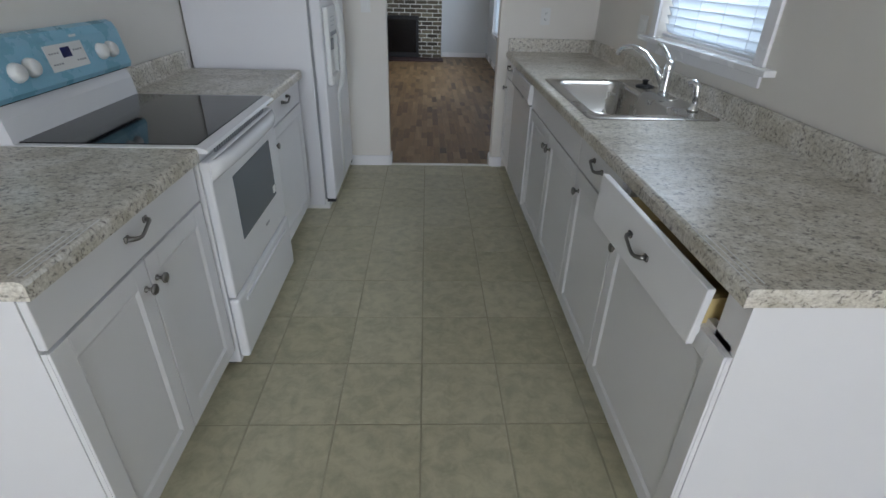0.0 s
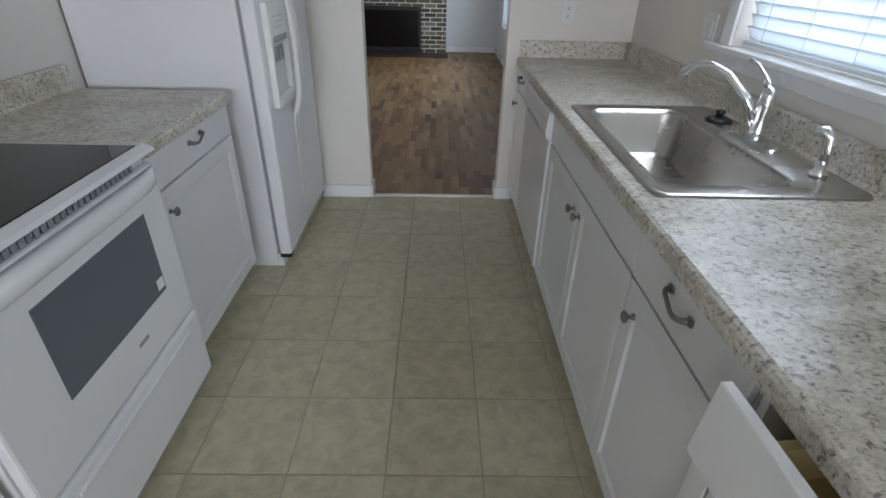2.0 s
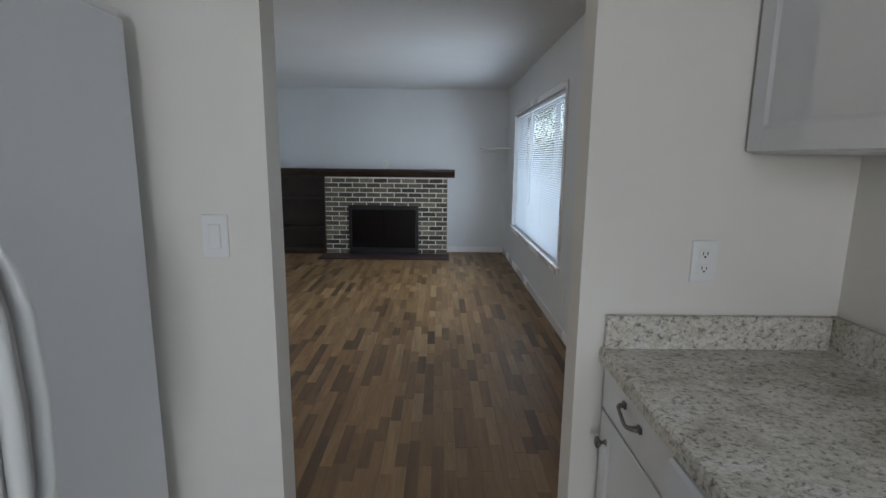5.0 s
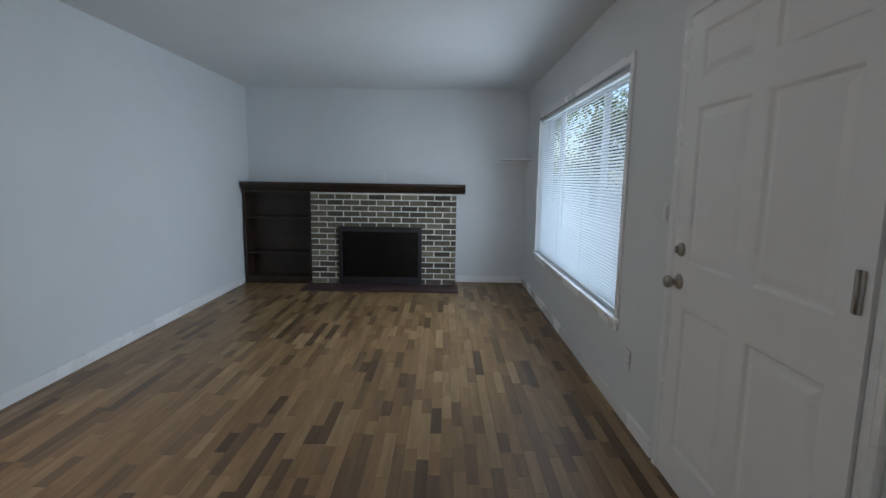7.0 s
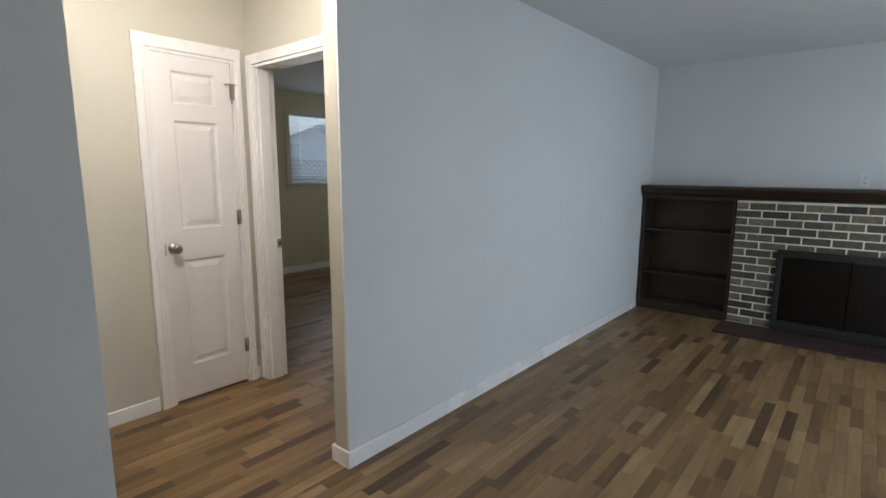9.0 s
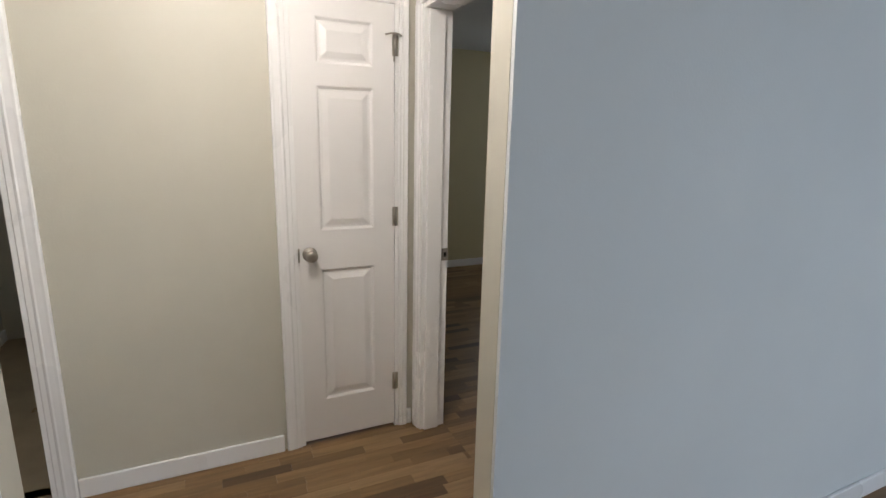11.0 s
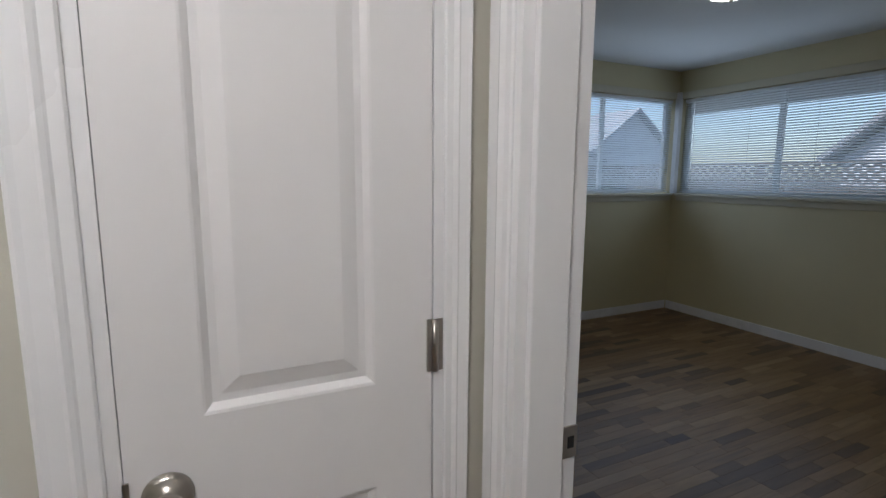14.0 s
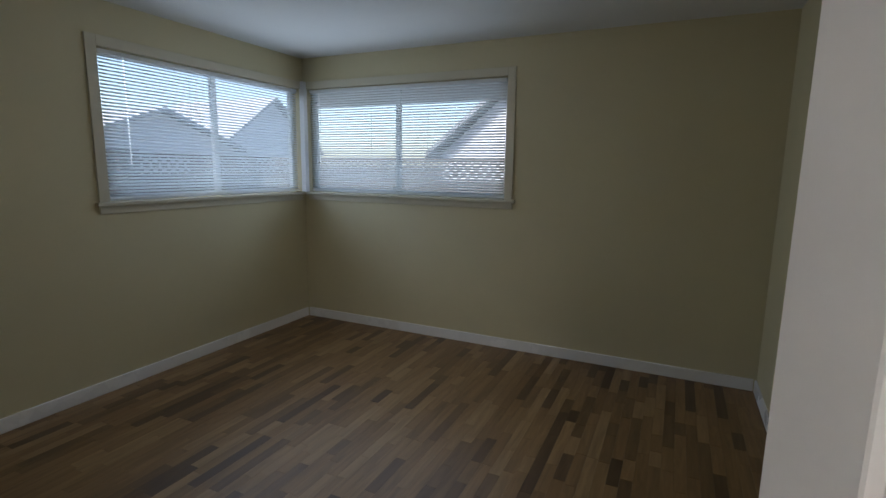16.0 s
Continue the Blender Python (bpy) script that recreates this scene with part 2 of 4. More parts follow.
    return bm


def tube(bm, pts, radii, seg=12):
    pts = [Vector(p) for p in pts]
    radii = radii if isinstance(radii, (list, tuple)) else [radii] * len(pts)
    rings, side = [], None
    for i, p in enumerate(pts):
        d = (pts[min(i + 1, len(pts) - 1)] - pts[max(i - 1, 0)]).normalized()
        if side is None:
            side = d.cross(Vector((0, 0, 1)) if abs(d.z) < 0.9 else Vector((1, 0, 0))).normalized()
        side = (side - d * side.dot(d)).normalized()
        up = d.cross(side)
        rings.append([bm.verts.new(p + radii[i] * (math.cos(2 * math.pi * k / seg) * side + math.sin(2 * math.pi * k / seg) * up)) for k in range(seg)])
    for a, b in zip(rings, rings[1:]):
        for k in range(seg):
            f = bm.faces.new((a[k], a[(k + 1) % seg], b[(k + 1) % seg], b[k]))
            f.smooth = True
    bm.faces.new(list(reversed(rings[0])))
    bm.faces.new(rings[-1])
    return bm


def prism(bm, outline, axis, a, b):
    """A closed outline of (u, v) pushed along an axis from a to b: x takes (y, z), y takes (x, z), z takes (x, y)."""
    put = {"x": lambda u, v, w: (w, u, v), "y": lambda u, v, w: (u, w, v), "z": lambda u, v, w: (u, v, w)}[axis]
    lo = [bm.verts.new(put(u, v, a)) for u, v in outline]
    hi = [bm.verts.new(put(u, v, b)) for u, v in outline]
    n = len(outline)
    for i in range(n):
        bm.faces.new((lo[i], lo[(i + 1) % n], hi[(i + 1) % n], hi[i]))
    bm.faces.new(list(reversed(lo)))
    bm.faces.new(hi)
    bmesh.ops.recalc_face_normals(bm, faces=bm.faces)
    return bm


def mesh_of(name, bm, material):
    me = bpy.data.meshes.new(name)
    bm.to_mesh(me)
    bm.free()
    me.materials.append(material)
    return me


def part(name, bm, material, parent, label=""):
    ob = new(name, mesh_of(name, bm, material) if isinstance(bm, bmesh.types.BMesh) else bm)
    ob.parent = parent
    if label:
        tagged(ob, label)
    return ob


def thing(name, label, category, at=(0, 0, 0), group="", rz=0.0):
    ob = new(name)
    ob.empty_display_size = 0.1
    ob.matrix_world = pose(*at, 0, 0, rz)
    return tagged(ob, label, category, group)


def solid(name, bm, material, label, category, group="", kind=""):
    return tagged(new(name, mesh_of(name, bm, material)), label, category, group, kind)


# ---- structure ----
TOP = 2.44


def wall(name, material, label, along, a0, a1, u0, u1, holes=(), z1=TOP, parent=None):
    """A wall that runs along x or y from u0 to u1, a0 to a1 thick, with holes (u0, u1, z0, z1)."""
    bm = bmesh.new()

    def piece(p0, p1, q0, q1):
        if p1 - p0 > 1e-4 and q1 - q0 > 1e-4:
            if along == "x":
                box(bm, p0, p1, a0, a1, q0, q1)
            else:
                box(bm, a0, a1, p0, p1, q0, q1)
    u = u0
    for h0, h1, v0, v1 in sorted(holes):
        piece(u, h0, 0, z1)
        piece(h0, h1, 0, v0)
        piece(h0, h1, v1, z1)
        u = h1
    piece(u, u1, 0, z1)
    return solid(name, bm, material, label, "wall", kind="structure")


KX, LX = 1.56, 1.46
wall("wall_kitchen_east", KITCHEN_WALL, "off-white painted kitchen wall with a window", "y", KX, KX + 0.16, -4.5, 4.41, [(2.38, 3.33, 1.135, 2.06)])
wall("wall_kitchen_west", KITCHEN_WALL, "off-white painted kitchen wall behind the range", "y", -1.20, -1.075, -4.5, 4.41)
# unseen closing wall, set far back for even falloff; its opening is assumed
wall("wall_kitchen_south", KITCHEN_WALL, "off-white painted closing wall with an assumed, unseen opening", "x", -4.62, -4.5, -1.2, 1.72, [(-0.85, 1.25, 1.2, 2.3)])
wall("wall_kitchen_north", KITCHEN_WALL, "off-white partition wall with a cased-free doorway", "x", 4.41, 4.52, -3.51, 1.72, [(0.0, 0.84, 0, 2.12)])
wall("wall_living_east", WHITE_WALL, "white painted living room wall with door and window", "y", LX, LX + 0.16, 4.52, 10.87, [(5.44, 6.50, 0, 2.03), (7.20, 9.88, 0.54, 2.0)])
wall("wall_living_north", WHITE_WALL, "white painted wall behind the fireplace", "x", 10.73, 10.87, -2.09, LX)
wall("wall_living_west", WHITE_WALL, "long white painted living room wall", "y", -2.104, -2.09, 6.648, 10.87)
wall("wall_hall_east", CREAM_WALL, "cream painted wall end beside the hall opening", "y", -2.19, -2.106, 6.648, 6.949)
wall("wall_living_southwest", WHITE_WALL, "short white painted wall beside the hall opening", "y", -2.104, -2.09, 4.52, 5.70)
wall("wall_hall_southeast", CREAM_WALL, "short cream painted hall wall", "y", -2.19, -2.106, 4.52, 5.70)
wall("wall_hall_west", CREAM_WALL, "cream painted hall wall with closet and bathroom doors", "y", -3.51, -3.39, 4.52, 6.95, [(4.65, 5.402, 0, 2.04), (6.37, 6.865, 0, 2.07)])
wall("wall_bedroom_south", CREAM_WALL, "cream painted wall with the bedroom doorway", "x", 6.95, 7.085, -6.44, -2.19, [(-3.318, -2.442, 0, 2.05)])
wall("wall_bedroom_east", BEDROOM_WALL, "cream painted bedroom wall", "y", -2.475, -2.39, 7.085, 10.95)
wall("wall_bedroom_west", BEDROOM_WALL, "cream painted bedroom wall with corner window", "y", -6.44, -6.30, 7.085, 11.09, [(9.11, 10.90, 1.225, 2.165)])
wall("wall_bedroom_north", BEDROOM_WALL, "cream painted bedroom wall with corner window", "x", 10.95, 11.09, -6.30, -2.14, [(-6.25, -4.30, 1.225, 2.165)])
# the hole is an added, unseen opening for the bathroom's fill lamp
wall("wall_bathroom_west", CREAM_WALL, "cream painted bathroom wall", "y", -5.6, -5.5, 3.2, 6.2, [(4.95, 5.65, 1.3, 2.0)])
wall("wall_bathroom_far", CREAM_WALL, "cream painted bathroom wall with a floor vent", "x", 4.53, 4.635, -5.5, -3.51)
wall("wall_bathroom_north", CREAM_WALL, "cream painted bathroom wall", "x", 6.1, 6.2, -5.5, -3.51)
solid("ceiling", boxes((-6.44, 1.72, -4.62, 11.09, TOP, TOP + 0.15)), CEILING, "matt white painted ceiling", "ceiling", kind="structure")
solid("subfloor", boxes((-6.44, 1.72, -4.62, 11.09, -0.25, -0.008)), GAP_WOOD, "dark subfloor below the planks", "floor", kind="structure")
solid("kitchen_subfloor", boxes((-1.2, 1.72, -4.62, 4.44, -0.0078, -0.002)), GROUT, "greyish beige grout of the vinyl floor", "floor", kind="structure")
solid("bathroom_floor", boxes((-5.5, -3.45, 4.52, 6.1, -0.0078, 0.0)), worn("tan_bathroom_tile", (0.36, 0.27, 0.16), 0.3, 60, 0.1, 0.15, large=4), "tan tiled bathroom floor", "floor", kind="structure")
solid("threshold", boxes((0.0, 0.84, 4.415, 4.455, -0.002, 0.006), bev=0.002), ALU, "thin metal threshold strip between tile and wood", "threshold", kind="structure")


# ---- baseboards and casings ----
def board(bm, x0, x1, y0, y1, h=0.085, z0=0.0):
    box(bm, x0, x1, y0, y1, z0, z0 + h, bev=0.004 if min(x1 - x0, y1 - y0) > 0.01 else 0.0)


def baseboard(rows, label):
    bm = bmesh.new()
    for r in rows:
        board(bm, *r)
    return solid("baseboard", bm, TRIM, label, "baseboard", kind="structure")


baseboard([(-0.33, -0.002, 4.395, 4.409), (0.842, 0.93, 4.395, 4.409), (-0.002, 0.013, 4.40, 4.53), (0.827, 0.842, 4.40, 4.53)], "white painted baseboard beside the kitchen doorway")
baseboard([(LX - 0.016, LX - 0.001, 6.58, 10.71), (LX - 0.016, LX - 0.001, 4.55, 5.36), (0.585, LX - 0.018, 10.713, 10.729)], "white painted baseboard of the living room")
baseboard([(-2.089, -2.074, 6.636, 10.45), (-2.205, -2.074, 6.632, 6.647), (-2.206, -2.191, 6.648, 6.935), (-2.089, -2.074, 4.54, 5.70), (-2.206, -2.074, 5.701, 5.716)], "white painted baseboard round the wall end")
baseboard([(-3.389, -3.374, 5.475, 6.285)], "white painted baseboard of the hall")
baseboard([(-3.389, -3.376, 6.906, 6.93)], "short white baseboard between the door casings")
baseboard([(-6.299, -6.284, 7.09, 10.93), (-6.28, -2.495, 10.933, 10.949), (-2.491, -2.476, 7.09, 10.93)], "white painted baseboard of the bedroom")
baseboard([(-5.49, -3.53, 4.636, 4.651)], "white painted baseboard of the bathroom")


def fluted(bm, axis, face, out, u0, u1, z0, z1):
    """A door casing board on a wall face, stepped like a moulding."""
    outline = []
    for p, d in ((0, 0), (0, 0.008), (0.05, 0.011), (0.28, 0.011), (0.33, 0.014), (0.42, 0.0175), (0.5, 0.0155), (0.78, 0.0165), (0.9, 0.018), (0.97, 0.015), (1, 0.011), (1, 0)):
        u, v = u0 + (u1 - u0) * p, face + out * d
        outline.append((v, u) if axis == "y" else (u, v))
    prism(bm, outline, "z", z0, z1)


def casing(name, axis, face, out, u0, u1, top, width, label, deep=0.132, width_end=None):
    """Casing boards round an opening on one wall face, with the jamb lining through the wall."""
    frame_thing = tagged(thing(name, label, "door frame"), kind="structure")
    end = width if width_end is None else width_end
    for a, b in ((u0, u0 - width), (u1, u1 + end)):
        bm = bmesh.new()
        fluted(bm, axis, face, out, a, b, 0.0, top)
        part("side_casing", bm, TRIM, frame_thing)
    bm = bmesh.new()
    lo, hi = sorted((face, face + out * 0.015))
    if axis == "y":
        box(bm, lo, hi, u0 - width, u1 + end, top, top + width, bev=0.003)
    else:
        box(bm, u0 - width, u1 + end, lo, hi, top, top + width, bev=0.003)
    part("head_casing", bm, TRIM, frame_thing)
    j0, j1 = sorted((face + out * 0.004, face - out * deep))
    for a, b in ((u0 - 0.001, u0 + 0.018), (u1 - 0.018, u1 + 0.001)):
        bm = boxes((j0, j1, a, b, 0, top) if axis == "y" else (a, b, j0, j1, 0, top))
        part("jamb", bm, TRIM, frame_thing)
    bm = boxes((j0, j1, u0 + 0.018, u1 - 0.018, top - 0.018, top + 0.001) if axis == "y" else (u0 + 0.018, u1 - 0.018, j0, j1, top - 0.018, top + 0.001))
    part("head_jamb", bm, TRIM, frame_thing)
    return frame_thing


casing("closet_door_frame", "y", -3.389, 1, 6.367, 6.858, 2.068, 0.068, "white moulded casing round the closet door", 0.118, 0.046)
casing("bathroom_door_frame", "y", -3.389, 1, 4.652, 5.40, 2.038, 0.072, "white moulded casing round the bathroom doorway")
bedroom_frame = casing("bedroom_door_frame", "x", 6.949, -1, -3.316, -2.444, 2.048, 0.06, "white moulded casing round the bedroom doorway")
bm = boxes((-3.2985, -3.284, 6.965, 7.043, 0, 2.03), bev=0.003)
part("door_stop", bm, TRIM, bedroom_frame)
bm = boxes((-3.2985, -3.294, 7.050, 7.082, 0.895, 0.955), bev=0.001)
strike = part("strike_plate", bm, NICKEL, bedroom_frame, "brushed nickel strike plate")
part("latch_hole", boxes((-3.2945, -3.2932, 7.060, 7.074, 0.914, 0.936)), BLACK_GAP, strike)
casing("front_door_frame", "y", LX - 0.001, -1, 5.44, 6.50, 2.03, 0.055, "white painted casing round the front door", 0.16)


# ---- doors ----
def knob_bm(axis_m, r=0.027):
    bm = bmesh.new()
    lathe(bm, [(0.033, 0.0), (0.033, 0.006), (0.026, 0.011), (0.013, 0.014), (0.012, 0.028), (0.019, 0.034), (r, 0.045), (r, 0.055), (0.02, 0.064), (0.008, 0.065)], axis_m, 24)
    return bm


def hinge_bm(x, y, z, h=0.09):
    bm = bmesh.new()
    tube(bm, [(x, y, z - h / 2), (x, y, z + h / 2)], 0.0065, 10)
    box(bm, x - 0.014, x + 0.014, y - 0.003, y + 0.0015, z - h / 2, z + h / 2)
    return bm


def panelled_door(name, label, w, h, columns, rows, thick=0.035, group=""):
    """A moulded door with its hinge side at x = 0, lying along +x, faces at y = 0 and y = -thick. rows: (z0, z1) of the panels."""
    door = thing(name, label, "door", group=group)
    core = bmesh.new()
    box(core, 0, w, -thick + 0.011, -0.011, 0.0, h)
    stile, mid = (0.105, 0.09) if columns == 2 else (0.10, 0)
    pw = (w - 2 * stile - (columns - 1) * mid) / columns
    cols = [(stile + c * (pw + mid), stile + c * (pw + mid) + pw) for c in range(columns)]
    for f0, f1 in ((-0.0111, 0.0), (-thick, -thick + 0.0111)):
        xs = [0.0] + [v for c in cols for v in c] + [w]
        for a, b in zip(xs[::2], xs[1::2]):
            box(core, a, b, f0, f1, 0, h)
        zs = [0.0] + [v for r in rows for v in r] + [h]
        for a, b in cols:
            for p, q in zip(zs[::2], zs[1::2]):
                box(core, a, b, f0, f1, p, q)
    part("door_leaf", core, DOOR_WHITE, door)
    for a, b in cols:
        for p, q in rows:
            bm = bmesh.new()
            for sgn, base in ((1, -0.011), (-1, -thick + 0.011)):
                # sloping moulding at the edge and a raised field inside it
                rings = [(0.0, 0.0108), (0.004, 0.0095), (0.013, 0.0008), (0.024, 0.0008), (0.05, 0.0088), (0.056, 0.009)]
                loops = []
                for inset, d in rings:
                    y = base + sgn * d
                    loops.append([bm.verts.new(v) for v in ((a + inset, y, p + inset), (b - inset, y, p + inset), (b - inset, y, q - inset), (a + inset, y, q - inset))])
                for l0, l1 in zip(loops, loops[1:]):
                    for i in range(4):
                        bm.faces.new((l0[i], l0[(i + 1) % 4], l1[(i + 1) % 4], l1[i]))
                bm.faces.new(loops[-1])
            bmesh.ops.recalc_face_normals(bm, faces=bm.faces)
            part("panel", bm, DOOR_WHITE, door)
    return door


def add_knob(door, x, z, thick=0.035, both=True):
    k = part("knob", knob_bm(Matrix.Translation((x, 0.0, z)) @ Euler((-math.pi / 2, 0, 0)).to_matrix().to_4x4()), NICKEL, door, "satin nickel round knob")
    if both:
        part("knob", knob_bm(Matrix.Translation((x, -thick, z)) @ Euler((math.pi / 2, 0, 0)).to_matrix().to_4x4()), NICKEL, door, "satin nickel round knob")
    return k


# closet: narrow three-panel door, hinged at its north side
closet = panelled_door("closet_door", "narrow white three-panel closet door, closed", 0.452, 2.03, 1, [(0.205, 0.86), (1.04, 1.67), (1.76, 1.945)])
closet.matrix_world = pose(-3.388, 6.838, 0.018, 0, 0, -90) @ Matrix.Identity(4)
add_knob(closet, 0.402, 0.935, both=False)
part("latch", boxes((0.447, 0.455, 0.0, 0.003, 0.90, 0.965)), NICKEL, closet)
for z in (0.24, 1.092, 1.86):
    hb = part("hinge", hinge_bm(-0.004, 0.004, z), NICKEL, closet, "nickel butt hinge")
bm = bmesh.new()
tube(bm, [(-0.03, 0.012, 1.90), (-0.01, 0.03, 1.905), (0.02, 0.03, 1.905), (0.045, 0.012, 1.90)], 0.004, 8)
tube(bm, [(0.005, 0.012, 1.79), (0.005, 0.028, 1.85), (0.005, 0.03, 1.905)], 0.004, 8)
part("door_stop_pin", bm, NICKEL, closet, "bent nickel hinge-pin door stop")

SIX = [(0.17, 0.80), (0.99, 1.63), (1.74, 1.93)]
front = panelled_door("front_door", "white six-panel front door, closed", 1.02, 2.0, 2, SIX, 0.045)
front.matrix_world = pose(1.442, 5.46, 0.012, 0, 0, 90)
add_knob(front, 0.955, 0.905, 0.045, False)
bm = bmesh.new()
lathe(bm, [(0.03, 0), (0.03, 0.008), (0.024, 0.014), (0.01, 0.016)], Matrix.Translation((0.955, 0.0, 1.045)) @ Euler((-math.pi / 2, 0, 0)).to_matrix().to_4x4(), 24)
box(bm, 0.951, 0.959, 0.012, 0.03, 1.03, 1.06, bev=0.002)
part("deadbolt", bm, NICKEL, front, "round nickel deadbolt with a thumb turn")
for z in (0.28, 1.07, 1.80):
    part("hinge", hinge_bm(0.035, 0.006, z, 0.11), NICKEL, front, "dark nickel butt hinge")

bed_door = panelled_door("bedroom_door", "white six-panel bedroom door, half open", 0.832, 2.015, 2, [(0.19, 0.87), (1.08, 1.68), (1.76, 1.935)])
bed_door.matrix_world = pose(-2.478, 7.088, 0.012, 0, 0, 124)
add_knob(bed_door, 0.77, 0.985)
for z in (0.22, 1.04, 1.80):
    part("hinge", hinge_bm(-0.004, -0.037, z), NICKEL, bed_door, "nickel butt hinge")
bath_door = panelled_door("bathroom_door", "white panelled bathroom door, open into the bathroom", 0.66, 2.015, 2, SIX)
bath_door.matrix_world = pose(-3.50, 4.715, 0.012, 0, 0, 176)
add_knob(bath_door, 0.60, 0.965, both=True)


# ---- windows ----
def window(name, axis, lo, hi, z0, z1, face, out, label, mullions, casing_w=0.06, stool=0.05, deep=0.14, stops=(True, True), horn=0.025, paint=None):
    """A vinyl window in a wall's hole. face: the inner wall face; out: +1 or -1 towards outdoors."""
    win = tagged(thing(name, label, "window"), kind="structure")

    def bx(bm, u0, u1, d0, d1, q0, q1, bev=0.0):
        a, b = sorted((face + out * d0, face + out * d1))
        if axis == "y":
            box(bm, a, b, u0, u1, q0, q1, bev)
        else:
            box(bm, u0, u1, a, b, q0, q1, bev)
        return bm
    fw, d0, d1 = 0.035, deep * 0.62, deep * 0.9
    f = bmesh.new()
    bx(f, lo, hi, d0, d1, z0, z0 + fw)
    bx(f, lo, hi, d0, d1, z1 - fw, z1)
    bx(f, lo, lo + fw, d0, d1, z0 + fw, z1 - fw)
    bx(f, hi - fw, hi, d0, d1, z0 + fw, z1 - fw)
    part("window_frame", f, VINYL, win)
    edges = [lo + fw] + [m for m in mullions] + [hi - fw]
    for m in mullions:
        part("mullion", bx(bmesh.new(), m - 0.022, m + 0.022, d0 - 0.004, d1 - 0.004, z0 + fw, z1 - fw, 0.003), VINYL, win)
    for i, (a, b) in enumerate(zip(edges, edges[1:])):
        p = part("pane", bx(bmesh.new(), a + (0.022 if i else 0), b - (0.022 if i < len(edges) - 2 else 0), deep * 0.74, deep * 0.76, z0 + fw, z1 - fw), PANE, win)
        p.visible_shadow = False
    if casing_w:
        c = bmesh.new()
        if stops[0]:
            bx(c, lo - casing_w, lo, -0.014, 0.0, z0, z1 + casing_w, 0.003)
        if stops[1]:
            bx(c, hi, hi + casing_w, -0.014, 0.0, z0, z1 + casing_w, 0.003)
        bx(c, lo, hi, -0.014, 0.0, z1, z1 + casing_w, 0.003)
        part("casing", c, paint or TRIM, win)
    s = bmesh.new()
    e0 = casing_w + horn
    bx(s, lo - (e0 if stops[0] else 0), hi + (e0 if stops[1] else 0), -stool, 0.002, z0 - 0.024, z0, 0.004)
    bx(s, lo - (casing_w if stops[0] else 0), hi + (casing_w if stops[1] else 0), -0.013, 0.0, z0 - 0.075, z0 - 0.0245, 0.003)
    part("window_sill", s, paint or TRIM, win)
    return win


def blind(label, axis, lo, hi, z0, z1, face, out, pitch, tilt, wand, group, deep=0.03, chord=0.025):
    """A venetian blind: head rail, slats one by one, bottom rail, ladder cords and a wand."""
    b = thing("venetian_blind", label, "window blind", group=group)
    c = face + out * deep

    def bx(bm, u0, u1, a, bb, q0, q1, bev=0.0):
        a, bb = min(a, bb), max(a, bb)
        return box(bm, a, bb, u0, u1, q0, q1, bev) if axis == "y" else box(bm, u0, u1, a, bb, q0, q1, bev)
    part("head_rail", bx(bmesh.new(), lo, hi, c - 0.016, c + 0.016, z1 - 0.03, z1 - 0.002, 0.003), VINYL, b)
    part("bottom_rail", bx(bmesh.new(), lo, hi, c - 0.012, c + 0.012, z0 + 0.004, z0 + 0.018, 0.003), VINYL, b)
    bm = bmesh.new()
    half, n = chord / 2, 5
    ring = []
    for i in range(n):
        s = -1 + 2 * i / (n - 1)
        d, h = s * half * math.cos(tilt), s * half * math.sin(tilt) + 0.0025 * (1 - s * s)
        d *= out
        ring.append((d, h))
    rows = []
    for u in (lo + 0.004, hi - 0.004):
        rows.append([bm.verts.new((d, u, h) if axis == "y" else (u, d, h)) for d, h in ring])
    for i in range(n - 1):
        f = bm.faces.new((rows[0][i], rows[0][i + 1], rows[1][i + 1], rows[1][i]))
        f.smooth = True
    g = bmesh.ops.extrude_face_region(bm, geom=list(bm.faces))
    for v in [v for v in g["geom"] if isinstance(v, bmesh.types.BMVert)]:
        v.co.z -= 0.0007
    bmesh.ops.recalc_face_normals(bm, faces=bm.faces)
    slat = mesh_of("slat", bm, SLAT)
    z = z0 + 0.018 + pitch * 0.7
    rnd = random.Random(int(abs(lo * 100)))
    while z < z1 - 0.035:
        s = part("slat", slat, SLAT, b)
        s.location = (c, 0, z) if axis == "y" else (0, c, z)
        s.rotation_euler = (0, rnd.uniform(-0.03, 0.03), 0) if axis == "y" else (rnd.uniform(-0.03, 0.03), 0, 0)
        z += pitch
    for u in [lo + 0.12 + (hi - lo - 0.24) * i / 3 for i in range(4)]:
        part("ladder_cord", bx(bmesh.new(), u - 0.0012, u + 0.0012, c - out * 0.0135, c - out * 0.0125, z0 + 0.018, z1 - 0.03), VINYL, b)
    if wand is not None:
        w = bmesh.new()
        p = (c - out * 0.022, wand) if axis == "y" else (wand, c - out * 0.022)
        tube(w, [(*p, z1 - 0.03), (*p, z1 - 0.03 - (z1 - z0) * 0.72)], 0.0035, 8)
        part("wand", w, FROST, b, "thin clear tilt wand")
    return b


